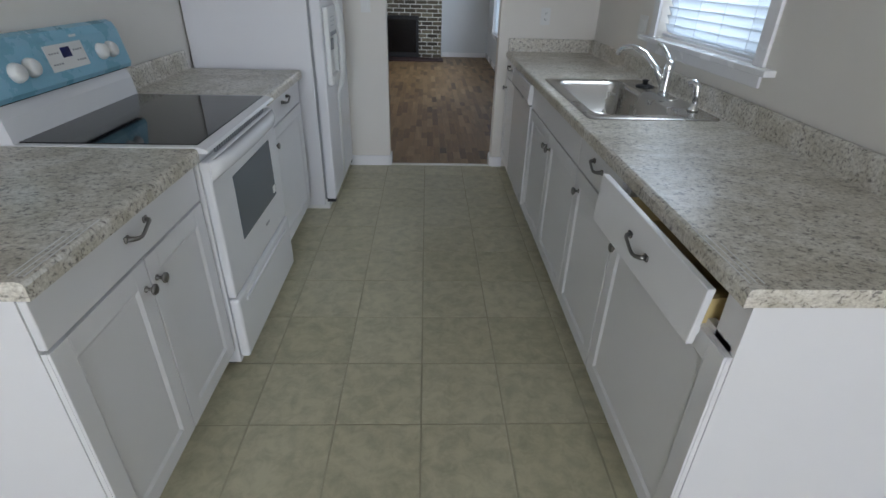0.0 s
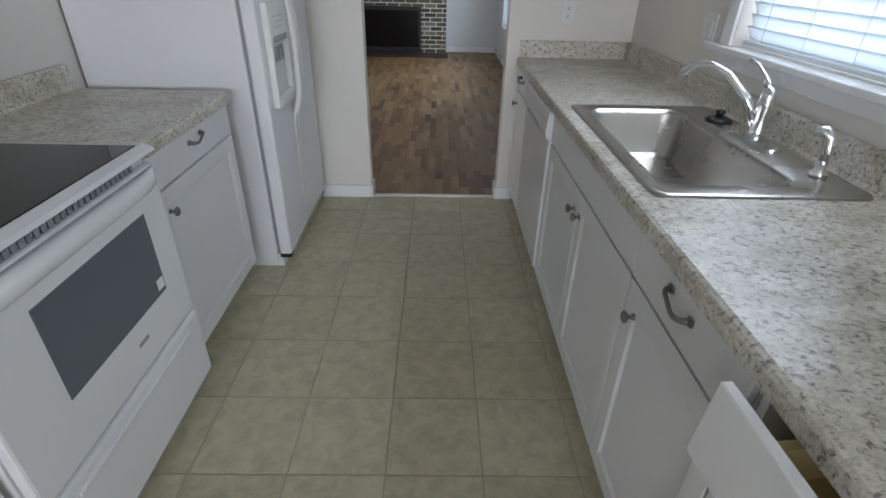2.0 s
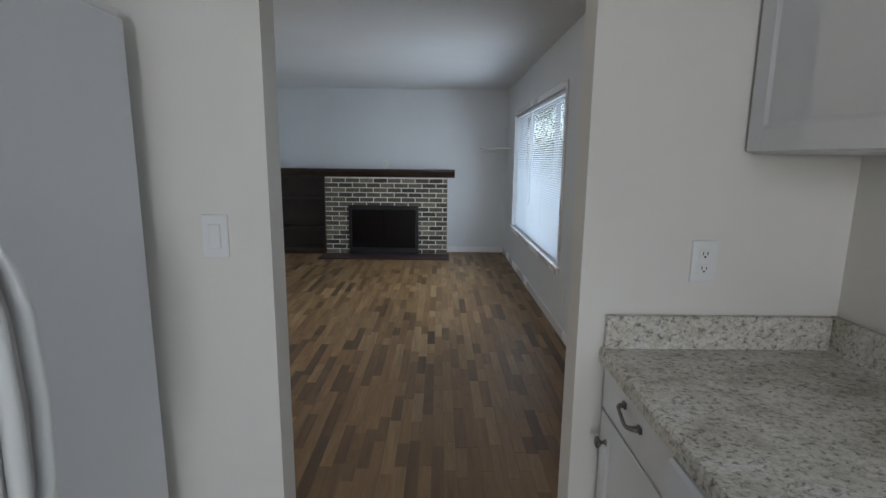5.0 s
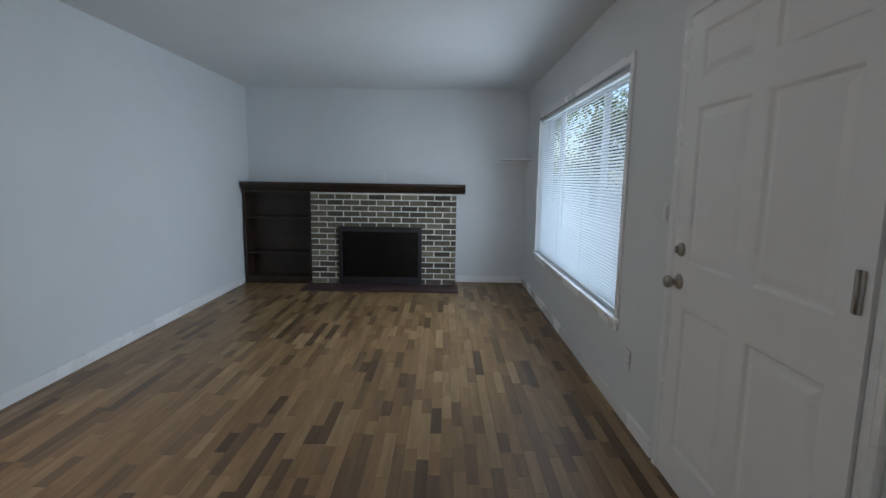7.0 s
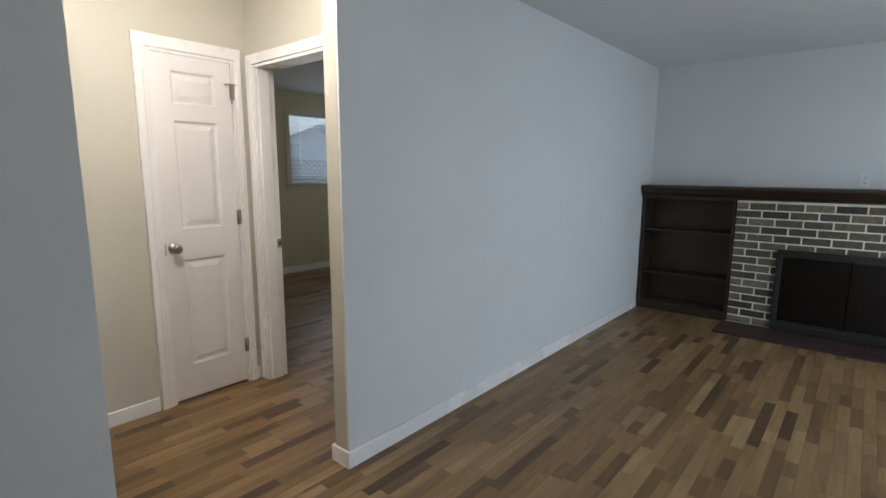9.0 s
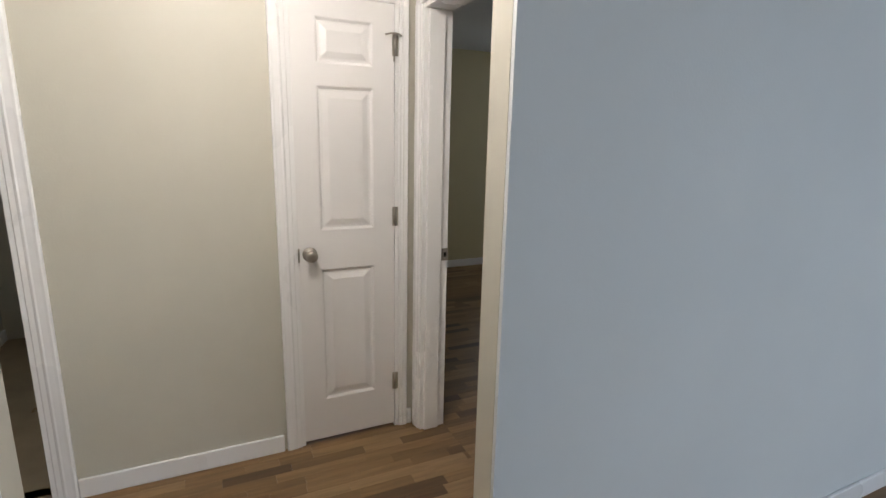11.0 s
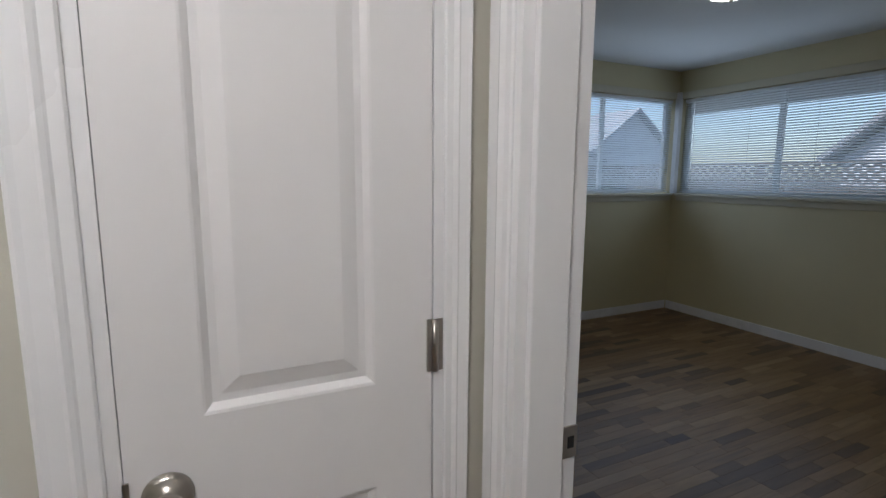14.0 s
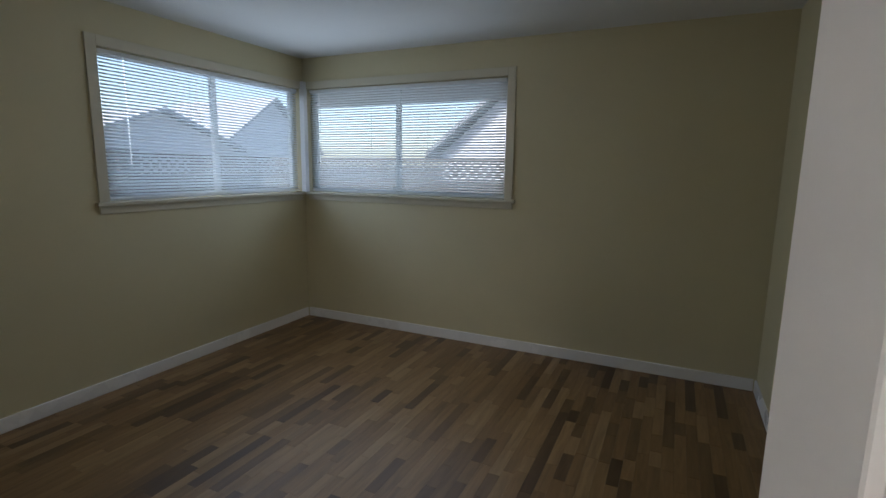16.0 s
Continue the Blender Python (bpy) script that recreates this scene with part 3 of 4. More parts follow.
window("window_1", "y", 7.20, 9.88, 0.54, 2.0, LX, 1, "wide white vinyl living room window with blind", [7.95, 9.28], 0.05, 0.035, 0.15)
blind("white venetian blind lowered over the living room window", "y", 7.215, 9.865, 0.545, 1.995, LX, 1, 0.0215, 0.68, 8.75, "venetian blinds")
window("window_2", "y", 2.38, 3.33, 1.135, 2.06, KX, 1, "white kitchen window above the sink", [], 0.07, 0.045, 0.15, horn=0.07)
blind("white venetian blind lowered over the kitchen window", "y", 2.395, 3.315, 1.14, 2.055, KX, 1, 0.041, -1.1, 3.19, "venetian blinds", 0.04, 0.05)
window("window_3", "y", 9.11, 10.90, 1.225, 2.165, -6.30, -1, "white bedroom corner window facing the fence", [10.02], 0.065, 0.04, 0.13, (True, False), paint=SHADED_TRIM)
blind("white venetian blind lowered over the corner window", "y", 9.13, 10.885, 1.23, 2.16, -6.30, -1, 0.0215, 0.64, 9.28, "venetian blinds")
window("window_4", "x", -6.25, -4.30, 1.225, 2.165, 10.95, 1, "white bedroom corner window facing the garden", [-5.32], 0.065, 0.04, 0.13, (False, True), paint=SHADED_TRIM)
blind("white venetian blind lowered over the corner window", "x", -6.235, -4.315, 1.23, 2.16, 10.95, 1, 0.0215, 0.64, -6.12, "venetian blinds")
solid("corner_trim", boxes((-6.299, -6.25, 10.90, 10.949, 1.225, 2.23)), TRIM, "white corner post between the two windows", "trim", kind="structure")
solid("bathroom_glass", boxes((-5.56, -5.55, 4.95, 5.65, 1.3, 2.0)), PANE, "clear pane of the added, unseen bathroom opening", "window", kind="structure").visible_shadow = False
solid("south_glass", boxes((-0.85, 1.25, -4.57, -4.56, 1.2, 2.3)), PANE, "clear pane of the assumed, unseen opening", "window", kind="structure").visible_shadow = False


# ---- fireplace wall ----
FY = 10.47
fireplace = thing("fireplace", "olive-grey brick fireplace with pale mortar joints", "fireplace")
bx0, bx1, bz1 = -1.24, 0.57, 1.15
ox0, ox1, oz1 = -0.875, 0.13, 0.725
mort = boxes((bx0 + 0.006, ox0, FY + 0.003, 10.728, 0.0, bz1), (ox1, bx1 - 0.006, FY + 0.003, 10.728, 0.0, bz1), (ox0, ox1, FY + 0.003, 10.728, oz1, bz1))
part("mortar_bed", mort, MORTAR, fireplace, "pale mortar between the bricks")
part("firebox", boxes((ox0, ox1, 10.70, 10.727, 0, oz1), (ox0, ox0 + 0.012, 10.50, 10.70, 0, oz1), (ox1 - 0.012, ox1, 10.50, 10.70, 0, oz1)), SOOT, fireplace, "sooty black firebox")
hearth = thing("hearth", "low dark red tiled hearth on the floor", "hearth")
part("slab", boxes((-1.27, 0.60, 10.06, 10.472, -0.002, 0.010)), HEARTH, hearth)
for i in range(9):
    for j in range(2):
        part("tile", boxes((-1.266 + i * 0.2075, -1.262 + (i + 1) * 0.2075 - 0.009, 10.064 + j * 0.205, 10.064 + (j + 1) * 0.205 - 0.006, 0.010, 0.016), bev=0.002), HEARTH, hearth)
screen = thing("fire_screen", "black metal framed glass fireplace screen with doors", "fire screen")
sx0, sx1, sz0, sz1 = -0.89, 0.145, 0.02, 0.738
part("frame", boxes((sx0, sx1, 10.44, FY - 0.003, sz1 - 0.045, sz1), (sx0, sx1, 10.44, FY - 0.003, sz0, sz0 + 0.06), (sx0, sx0 + 0.045, 10.441, FY - 0.003, sz0 + 0.06, sz1 - 0.045), (sx1 - 0.045, sx1, 10.441, FY - 0.003, sz0 + 0.06, sz1 - 0.045), bev=0.004), BLACK, screen)
smoke = mat("smoked_glass", (0.006, 0.005, 0.005), 0.2, 0.0, 0.25)
for a, b in ((sx0 + 0.045, (sx0 + sx1) / 2 - 0.004), ((sx0 + sx1) / 2 + 0.004, sx1 - 0.045)):
    d = part("glass_door", boxes((a, b, 10.452, 10.457, sz0 + 0.06, sz1 - 0.045)), smoke, screen, "dark smoked glass door")
    for q0, q1 in ((sz0 + 0.06, sz0 + 0.085), (sz1 - 0.065, sz1 - 0.045)):
        part("rail", boxes((a, b, 10.446, 10.4515, q0, q1)), BLACK, d)

mantel = thing("mantel_bookcase", "dark stained wooden mantel and built-in bookcase, empty", "bookcase")
bm = bmesh.new()
prism(bm, [(10.40, 1.268), (10.385, 1.268), (10.385, 1.243), (10.40, 1.228), (10.415, 1.198), (10.437, 1.182), (10.45, 1.165), (10.45, 1.152), (10.469, 1.152), (10.469, 1.23), (10.729, 1.23), (10.729, 1.268)], "x", -2.072, 0.672)
part("mantel_shelf", bm, DARK_WOOD, mantel, "dark moulded mantel shelf")
part("back_panel", boxes((-2.07, -1.242, 10.712, 10.728, 0.002, 1.228)), DARK_WOOD, mantel)
part("side_panel", boxes((-2.072, -2.045, 10.473, 10.711, 0.002, 1.228)), DARK_WOOD, mantel)
part("side_panel", boxes((-1.262, -1.243, 10.473, 10.711, 0.002, 1.228)), DARK_WOOD, mantel)
part("kick_board", boxes((-2.045, -1.262, 10.468, 10.486, 0.002, 0.075), bev=0.003), DARK_WOOD, mantel)
part("face_rail", boxes((-2.045, -1.262, 10.468, 10.49, 1.135, 1.182), bev=0.002), DARK_WOOD, mantel)
for z in (0.08, 0.385, 0.825):
    part("shelf", boxes((-2.044, -1.263, 10.482, 10.71, z - 0.011, z + 0.011), bev=0.003), DARK_WOOD, mantel)

corner_shelf = thing("corner_shelf", "small white quarter-round corner shelf on the wall", "shelf")
bm = bmesh.new()
prism(bm, [(LX - 0.002, 10.728)] + [(LX - 0.002 - 0.40 * math.sin(a), 10.728 - 0.40 * math.cos(a)) for a in [math.pi / 2 * i / 12 for i in range(13)]], "z", 1.575, 1.595)
part("board", bm, TRIM, corner_shelf)
part("cleat", boxes((1.05, LX - 0.003, 10.714, 10.728, 1.545, 1.5745), bev=0.002), TRIM, corner_shelf)


# ---- wall plates ----
def plate(name, label, category, axis, face, out, u, z, w=0.07, h=0.115, sockets=0, rockers=0):
    p = thing(name, label, category)

    def bx(u0, u1, d0, d1, q0, q1, bev=0.0):
        a, b = sorted((face + out * d0, face + out * d1))
        return boxes((a, b, u0, u1, q0, q1) if axis == "y" else (u0, u1, a, b, q0, q1), bev=bev)
    part("plate", bx(u - w / 2, u + w / 2, 0.0, 0.006, z - h / 2, z + h / 2, 0.002), PLASTIC, p)
    for k in range(sockets):
        zz = z + (k - 0.5) * 0.04
        s = part("socket", bx(u - 0.016, u + 0.016, 0.006, 0.0085, zz - 0.013, zz + 0.013, 0.001), PLASTIC, p)
        for du in (-0.006, 0.006):
            part("slot", bx(u + du - 0.0012, u + du + 0.0012, 0.0085, 0.009, zz - 0.002, zz + 0.007), BLACK_GAP, s)
        part("slot", bx(u - 0.0025, u + 0.0025, 0.0085, 0.009, zz - 0.009, zz - 0.004), BLACK_GAP, s)
    for k in range(rockers):
        uu = u + (k - (rockers - 1) / 2) * 0.046
        part("rocker", bx(uu - 0.016, uu + 0.016, 0.006, 0.011, z - 0.033, z + 0.033, 0.003), PLASTIC, p)
    return p


plate("outlet", "white wall outlet above the kitchen counter", "outlet", "x", 4.409, -1, 1.17, 1.158, sockets=2)
plate("light_switch", "white rocker light switch beside the doorway", "light switch", "x", 4.409, -1, -0.146, 1.215, rockers=1)
plate("light_switch", "white double rocker switch beside the window", "light switch", "y", KX - 0.001, -1, 3.533, 1.175, w=0.115, rockers=2)
plate("outlet", "white wall outlet low beside the front door", "outlet", "y", LX - 0.001, -1, 6.97, 0.36, sockets=2)
plate("outlet", "white wall outlet above the mantel", "outlet", "x", 10.729, -1, -0.368, 1.34, sockets=2)
plate("light_switch", "white light switch beside the front door", "light switch", "y", LX - 0.001, -1, 6.63, 1.20, w=0.045, h=0.08, rockers=1)

# bathroom: towel ring and vent
ring = thing("towel_ring", "nickel towel ring on the bathroom wall", "towel ring")
bm = bmesh.new()
tube(bm, [(-4.62, 4.70, 1.555)] + [(-4.62 + 0.075 * math.sin(a), 4.70, 1.48 + 0.075 * math.cos(a)) for a in [2 * math.pi * i / 24 for i in range(25)]], 0.004, 8)
part("ring", bm, NICKEL, ring)
bm = bmesh.new()
lathe(bm, [(0.025, 0), (0.025, 0.008), (0.012, 0.014), (0.01, 0.06), (0.014, 0.07)], Matrix.Translation((-4.62, 4.636, 1.56)) @ Euler((-math.pi / 2, 0, 0)).to_matrix().to_4x4())
part("mount", bm, NICKEL, ring)
vent = thing("wall_vent", "white louvred heating vent low on the wall", "vent")
part("frame", boxes((-4.52, -4.25, 4.636, 4.645, 0.24, 0.49), bev=0.003), PLASTIC, vent)
for k in range(9):
    part("slat", boxes((-4.50, -4.27, 4.6455, 4.650, 0.26 + k * 0.024, 0.27 + k * 0.024)), GREY_PLASTIC, vent)

# bedroom ceiling lamp, hall ceiling lamp
for label, x, y, glow, r in (("frosted glass dome ceiling lamp, lit", -4.52, 9.12, GLOW, 0.15), ("frosted glass hall ceiling lamp, lit", -2.43, 6.1, GLOW, 0.11)):
    lamp = thing("ceiling_lamp", label, "ceiling lamp", group="ceiling lamps")
    part("base", lathe(bmesh.new(), [(r + 0.012, 2.405), (r + 0.016, 2.42), (r + 0.01, 2.438)], Matrix.Translation((x, y, 0)), 32), NICKEL, lamp)
    part("shade", lathe(bmesh.new(), [(0.012, 2.335), (0.05, 2.338), (r * 0.7, 2.355), (r * 0.93, 2.38), (r, 2.404)], Matrix.Translation((x, y, 0)), 32), glow, lamp)
    part("finial", lathe(bmesh.new(), [(0.004, 2.318), (0.012, 2.324), (0.011, 2.333), (0.006, 2.3345)], Matrix.Translation((x, y, 0)), 16), NICKEL, lamp)


# ---- kitchen ----
def face_boxes(front, out, *rows, bev=0.0):
    """Boxes given as (d0, d1, y0, y1, z0, z1), d measured outwards from a cabinet's front."""
    bm = bmesh.new()
    for d0, d1, y0, y1, z0, z1 in rows:
        a, b = sorted((front + out * d0, front + out * d1))
        box(bm, a, b, y0, y1, z0, z1, bev)
    return bm


def cabinet_door(parent, front, out, y0, y1, z0, z1, rail=0.058):
    door = part("door", face_boxes(front, out, (0.001, 0.012, y0, y1, z0, z1)), CABINET, parent)
    for name, *r in (("stile", y0, y0 + rail, z0, z1), ("stile", y1 - rail, y1, z0, z1), ("rail", y0 + rail, y1 - rail, z0, z0 + rail), ("rail", y0 + rail, y1 - rail, z1 - rail, z1)):
        a, b = sorted((front + out * 0.0121, front + out * 0.019))
        part(name, boxes((a, b, *r), bev=0.0018), CABINET, door)
    bm = bmesh.new()
    # bevelled inner moulding
    loops = []
    for inset, d in ((rail - 0.001, 0.0185), (rail + 0.009, 0.0125)):
        x = front + out * d
        loops.append([bm.verts.new(v) for v in ((x, y0 + inset, z0 + inset), (x, y1 - inset, z0 + inset), (x, y1 - inset, z1 - inset), (x, y0 + inset, z1 - inset))])
    for i in range(4):
        bm.faces.new((loops[0][i], loops[0][(i + 1) % 4], loops[1][(i + 1) % 4], loops[1][i]))
    part("moulding", bm, CABINET, door)
    return door


def cabinet_knob(parent, front, out, y, z):
    m = Matrix.Translation((front + out * 0.019, y, z)) @ Euler((0, out * math.pi / 2, 0)).to_matrix().to_4x4()
    return part("knob", lathe(bmesh.new(), [(0.009, 0), (0.008, 0.003), (0.005, 0.006), (0.005, 0.013), (0.011, 0.018), (0.0155, 0.022), (0.0155, 0.026), (0.012, 0.029), (0.004, 0.03)], m, 18), PEWTER, parent, "pewter knob")


def pull(parent, front, out, y, z, half=0.048):
    """A drawer pull with a low S-shaped bow and flared ends."""
    f = front + out * 0.019
    pts, rad = [], []
    for i in range(13):
        s = -1 + 2 * i / 12
        pts.append((f + out * (0.004 + 0.024 * (1 - s ** 4)), y + half * s, z + 0.010 * math.sin(s * 2.6)))
        rad.append(0.0045 + 0.0035 * abs(s) ** 3)
    bm = tube(bmesh.new(), pts, rad, 10)
    for s in (-1, 1):
        box(bm, *sorted((f, f + out * 0.007)), y + s * half - 0.010, y + s * half + 0.010, z + 0.010 * math.sin(s * 2.6) - 0.009, z + 0.010 * math.sin(s * 2.6) + 0.009, bev=0.003)
    return part("handle", bm, PEWTER, parent, "pewter bow handle")


def base_cabinet(label, front, out, back, y0, y1, doors, knobs, drawer="front", handle=True):
    """doors: how many; knobs: their (y) places; drawer: front, false or none."""
    c = thing("base_cabinet", label, "kitchen cabinet", group="base cabinets")
    lo, hi = sorted((front, back))
    if drawer in ("open", "false"):
        rows = ((lo, hi, y0 + 0.001, y0 + 0.018, 0.10, 0.868), (lo, hi, y1 - 0.018, y1 - 0.001, 0.10, 0.868), (lo, hi, y0 + 0.018, y1 - 0.018, 0.10, 0.118), (lo, lo + 0.02, y0 + 0.018, y1 - 0.018, 0.845, 0.868), (lo, lo + 0.02, y0 + 0.018, y1 - 0.018, 0.72, 0.75), (hi - 0.02, hi, y0 + 0.018, y1 - 0.018, 0.118, 0.868))
    else:
        rows = ((lo, hi, y0 + 0.001, y1 - 0.001, 0.10, 0.868),)
    for r in rows:
        part("body" if len(rows) == 1 else "carcass_panel", boxes(r), CABINET, c)
    t0, t1 = sorted((front - out * 0.065, back))
    part("toe_kick", boxes((t0, t1, y0 + 0.002, y1 - 0.002, 0.0015, 0.0995)), CABINET, c)
    top = 0.735 if drawer != "none" else 0.86
    w = (y1 - y0) / doors
    made = []
    for k in range(doors):
        made.append(cabinet_door(c, front, out, y0 + k * w + 0.003, y0 + (k + 1) * w - 0.003, 0.105, top))
    for k, y in enumerate(knobs):
        cabinet_knob(made[min(k, doors - 1)], front, out, y, 0.66)
    if drawer in ("front", "false"):
        d = part("drawer_front", face_boxes(front, out, (0.001, 0.019, y0 + 0.003, y1 - 0.003, 0.743, 0.862), bev=0.003), CABINET, c)
        if handle:
            pull(d, front, out, (y0 + y1) / 2, 0.825)
    return c


LF, RF = -0.462, 0.935          # cabinet fronts on the two sides
LB, RB = -1.07, 1.555
base_cabinet("white base cabinet with two doors beside the range", LF, 1, LB, 1.175, 1.935, 2, [1.525, 1.585])
base_cabinet("white base cabinet with one door beside the fridge", LF, 1, LB, 2.725, 3.395, 1, [2.79])
opened = base_cabinet("white base cabinet with its drawer pulled open", RF, -1, RB, 1.165, 1.835, 1, [1.775], "open")
base_cabinet("white base cabinet with a drawer and one door", RF, -1, RB, 1.837, 2.315, 1, [2.25])
base_cabinet("white sink base cabinet with two doors", RF, -1, RB, 2.317, 3.335, 2, [2.79, 2.86], "false", False)
base_cabinet("narrow white base cabinet beside the doorway", RF, -1, RB, 3.962, 4.395, 1, [4.34])

part("face_stile", boxes((RF, RF + 0.02, 1.183, 1.245, 0.118, 0.844)), CABINET, opened)
# the open drawer hangs a little crooked
drawer = part("drawer", boxes((0.862, 1.38, 1.205, 1.22, 0.755, 0.84), (0.862, 1.38, 1.655, 1.67, 0.755, 0.84), (0.862, 1.38, 1.22, 1.655, 0.755, 0.763), (1.368, 1.38, 1.22, 1.655, 0.763, 0.84)), PINE, opened, "pale wooden drawer box")
front_panel = part("drawer_front", boxes((0.842, 0.861, 1.182, 1.738, 0.729, 0.886), bev=0.003), CABINET, drawer)
pull(drawer, 0.861, -1, 1.46, 0.812)
part("slide", boxes((0.865, 1.38, 1.193, 1.204, 0.748, 0.77)), PLASTIC, drawer)
drawer.matrix_world = Matrix.Translation((0.858, 1.527, 0.797)) @ Matrix.Rotation(radians(6.2), 4, "Z") @ Matrix.Rotation(radians(5.3), 4, "X") @ Matrix.Translation((-0.842, -1.46, -0.8065))


def counter(name, label, front, out, back, y0, y1, hole=None, splash_end=None):
    """A post-formed laminate top with a rolled front and a coved backsplash."""
    c = thing(name, label, "countertop")
    z1, z0 = 0.914, 0.872
    prof = [(front + out * 0.0, z0), (front + out * 0.0, z1 - 0.012), (front - out * 0.004, z1 - 0.003), (front - out * 0.014, z1), (front - out * 0.03, z1 - 0.0005)]
    edge = [(x, z) for x, z in prof] + [(front - out * 0.045, z1 - 0.0005), (front - out * 0.045, z0)]
    bm = bmesh.new()
    prism(bm, edge, "y", y0, y1)
    f_in = front - out * 0.045
    if hole:
        hx0, hx1, hy0, hy1 = hole
        rows = [(f_in, hx0, y0, y1), (hx1, back, y0, y1), (hx0, hx1, y0, hy0), (hx0, hx1, hy1, y1)]
    else:
        rows = [(f_in, back, y0, y1)]
    for a, b, p, q in rows:
        a, b = sorted((a, b))
        box(bm, a, b, p, q, z0, z1 - 0.0005)
    part("top", bm, COUNTER, c)
    bm = bmesh.new()
    prism(bm, [(back, z1 - 0.002), (back - out * -0.030, z1 - 0.002), (back + out * 0.022, z1 + 0.008), (back + out * 0.019, z1 + 0.085), (back + out * 0.014, z1 + 0.093), (back, z1 + 0.093)], "y", y0, y1)
    part("backsplash", bm, COUNTER, c)
    if splash_end is not None:
        a, b = sorted((front - out * 0.01, back + out * 0.022))
        part("end_splash", boxes((a, b, splash_end - 0.02, splash_end, z1 - 0.001, z1 + 0.093), bev=0.003), COUNTER, c)
    # pale worn lines along the front edge near the cut end
    yy = y0
    part("worn_edge", boxes(*[(*sorted((front - out * (0.010 + 0.014 * k), front - out * (0.0125 + 0.014 * k))), yy + 0.02, yy + 0.26 - 0.04 * k, z1 - 0.0006, z1 + 0.0006) for k in range(3)]), PLASTIC, c, "pale worn lines on the laminate edge")
    return c


counter("countertop", "speckled beige laminate countertop beside the range", -0.420, 1, LB, 1.165, 1.94)
counter("countertop", "speckled beige laminate countertop beside the fridge", -0.420, 1, LB, 2.715, 3.404)
counter("countertop", "long speckled beige laminate countertop round the sink", 0.903, -1, RB, 1.152, 4.407, (0.99, 1.47, 2.42, 3.235), 4.406)

# upper cabinets
def upper_cabinet(label, front, out, back, y0, y1, doors, knobs, z0=1.445, z1=2.2):
    c = thing("wall_cabinet", label, "kitchen cabinet", group="wall cabinets")
    lo, hi = sorted((front, back))
    part("body", boxes((lo, hi, y0, y1, z0, z1), bev=0.002), CABINET, c)
    w = (y1 - y0) / doors
    for k in range(doors):
        d = cabinet_door(c, front, out, y0 + k * w + 0.004, y0 + (k + 1) * w - 0.004, z0 + 0.006, z1 - 0.006)
        cabinet_knob(d, front, out, knobs[k], z0 + 0.09)
    return c


upper_cabinet("white wall cabinet with two doors beside the window", 1.264, -1, KX - 0.001, 3.445, 4.402, 2, [3.90, 3.955])
upper_cabinet("white wall cabinet above the counter by the fridge", -0.76, 1, -1.074, 2.73, 3.44, 1, [3.39])

# sink
sink = thing("kitchen_sink", "brushed stainless steel single bowl drop-in sink", "sink")


def rounded(x0, x1, y0, y1, r, n=6):
    out = []
    for cx, cy, a0 in ((x1 - r, y1 - r, 0), (x0 + r, y1 - r, 90), (x0 + r, y0 + r, 180), (x1 - r, y0 + r, 270)):
        for i in range(n + 1):
            a = radians(a0 + 90 * i / n)
            out.append((cx + r * math.cos(a), cy + r * math.sin(a)))
    return out


bm = bmesh.new()
levels = [(0.955, 1.505, 2.385, 3.27, 0.03, 0.9145), (0.958, 1.502, 2.388, 3.267, 0.03, 0.920), (0.97, 1.49, 2.40, 3.255, 0.035, 0.9205), (1.000, 1.372, 2.455, 3.225, 0.065, 0.919), (1.008, 1.364, 2.463, 3.217, 0.065, 0.913), (1.014, 1.358, 2.47, 3.21, 0.062, 0.895), (1.028, 1.344, 2.485, 3.195, 0.06, 0.755), (1.05, 1.322, 2.51, 3.17, 0.05, 0.737), (1.14, 1.24, 2.75, 2.93, 0.045, 0.732)]
rings = [[bm.verts.new((x, y, z)) for x, y in rounded(*l[:5])] for *l, z in [(*q[:5], q[5]) for q in levels]]
for a, b in zip(rings, rings[1:]):
    for i in range(len(a)):
        f = bm.faces.new((a[i], a[(i + 1) % len(a)], b[(i + 1) % len(a)], b[i]))
        f.smooth = True
bm.faces.new(rings[-1])
part("basin", bm, STEEL, sink)
part("drain", lathe(bmesh.new(), [(0.042, 0.7335), (0.04, 0.736), (0.03, 0.7345), (0.028, 0.734)], Matrix.Translation((1.19, 2.84, 0)), 24), CHROME, sink, "chrome drain ring")
stopper = thing("drain_stopper", "black rubber sink stopper on the steel rim", "sink stopper")
part("disc", lathe(bmesh.new(), [(0.045, 0.9205), (0.046, 0.926), (0.03, 0.932), (0.016, 0.934)], Matrix.Translation((1.44, 3.06, 0)), 20), BLACK, stopper)
part("grip", lathe(bmesh.new(), [(0.014, 0.934), (0.012, 0.945), (0.018, 0.955), (0.012, 0.958)], Matrix.Translation((1.44, 3.06, 0)), 16), BLACK, stopper)
faucet = thing("kitchen_faucet", "chrome single lever kitchen faucet with curved spout", "faucet")
fx, fy = 1.44, 2.83
bm = bmesh.new()
prism(bm, rounded(fx - 0.03, fx + 0.03, fy - 0.12, fy + 0.12, 0.029), "z", 0.9205, 0.93)
part("base_plate", bm, CHROME, faucet)
part("body", lathe(bmesh.new(), [(0.027, 0.93), (0.024, 0.95), (0.021, 1.0), (0.023, 1.03), (0.023, 1.06), (0.017, 1.08), (0.006, 1.088)], Matrix.Translation((fx, fy, 0)), 24), CHROME, faucet)
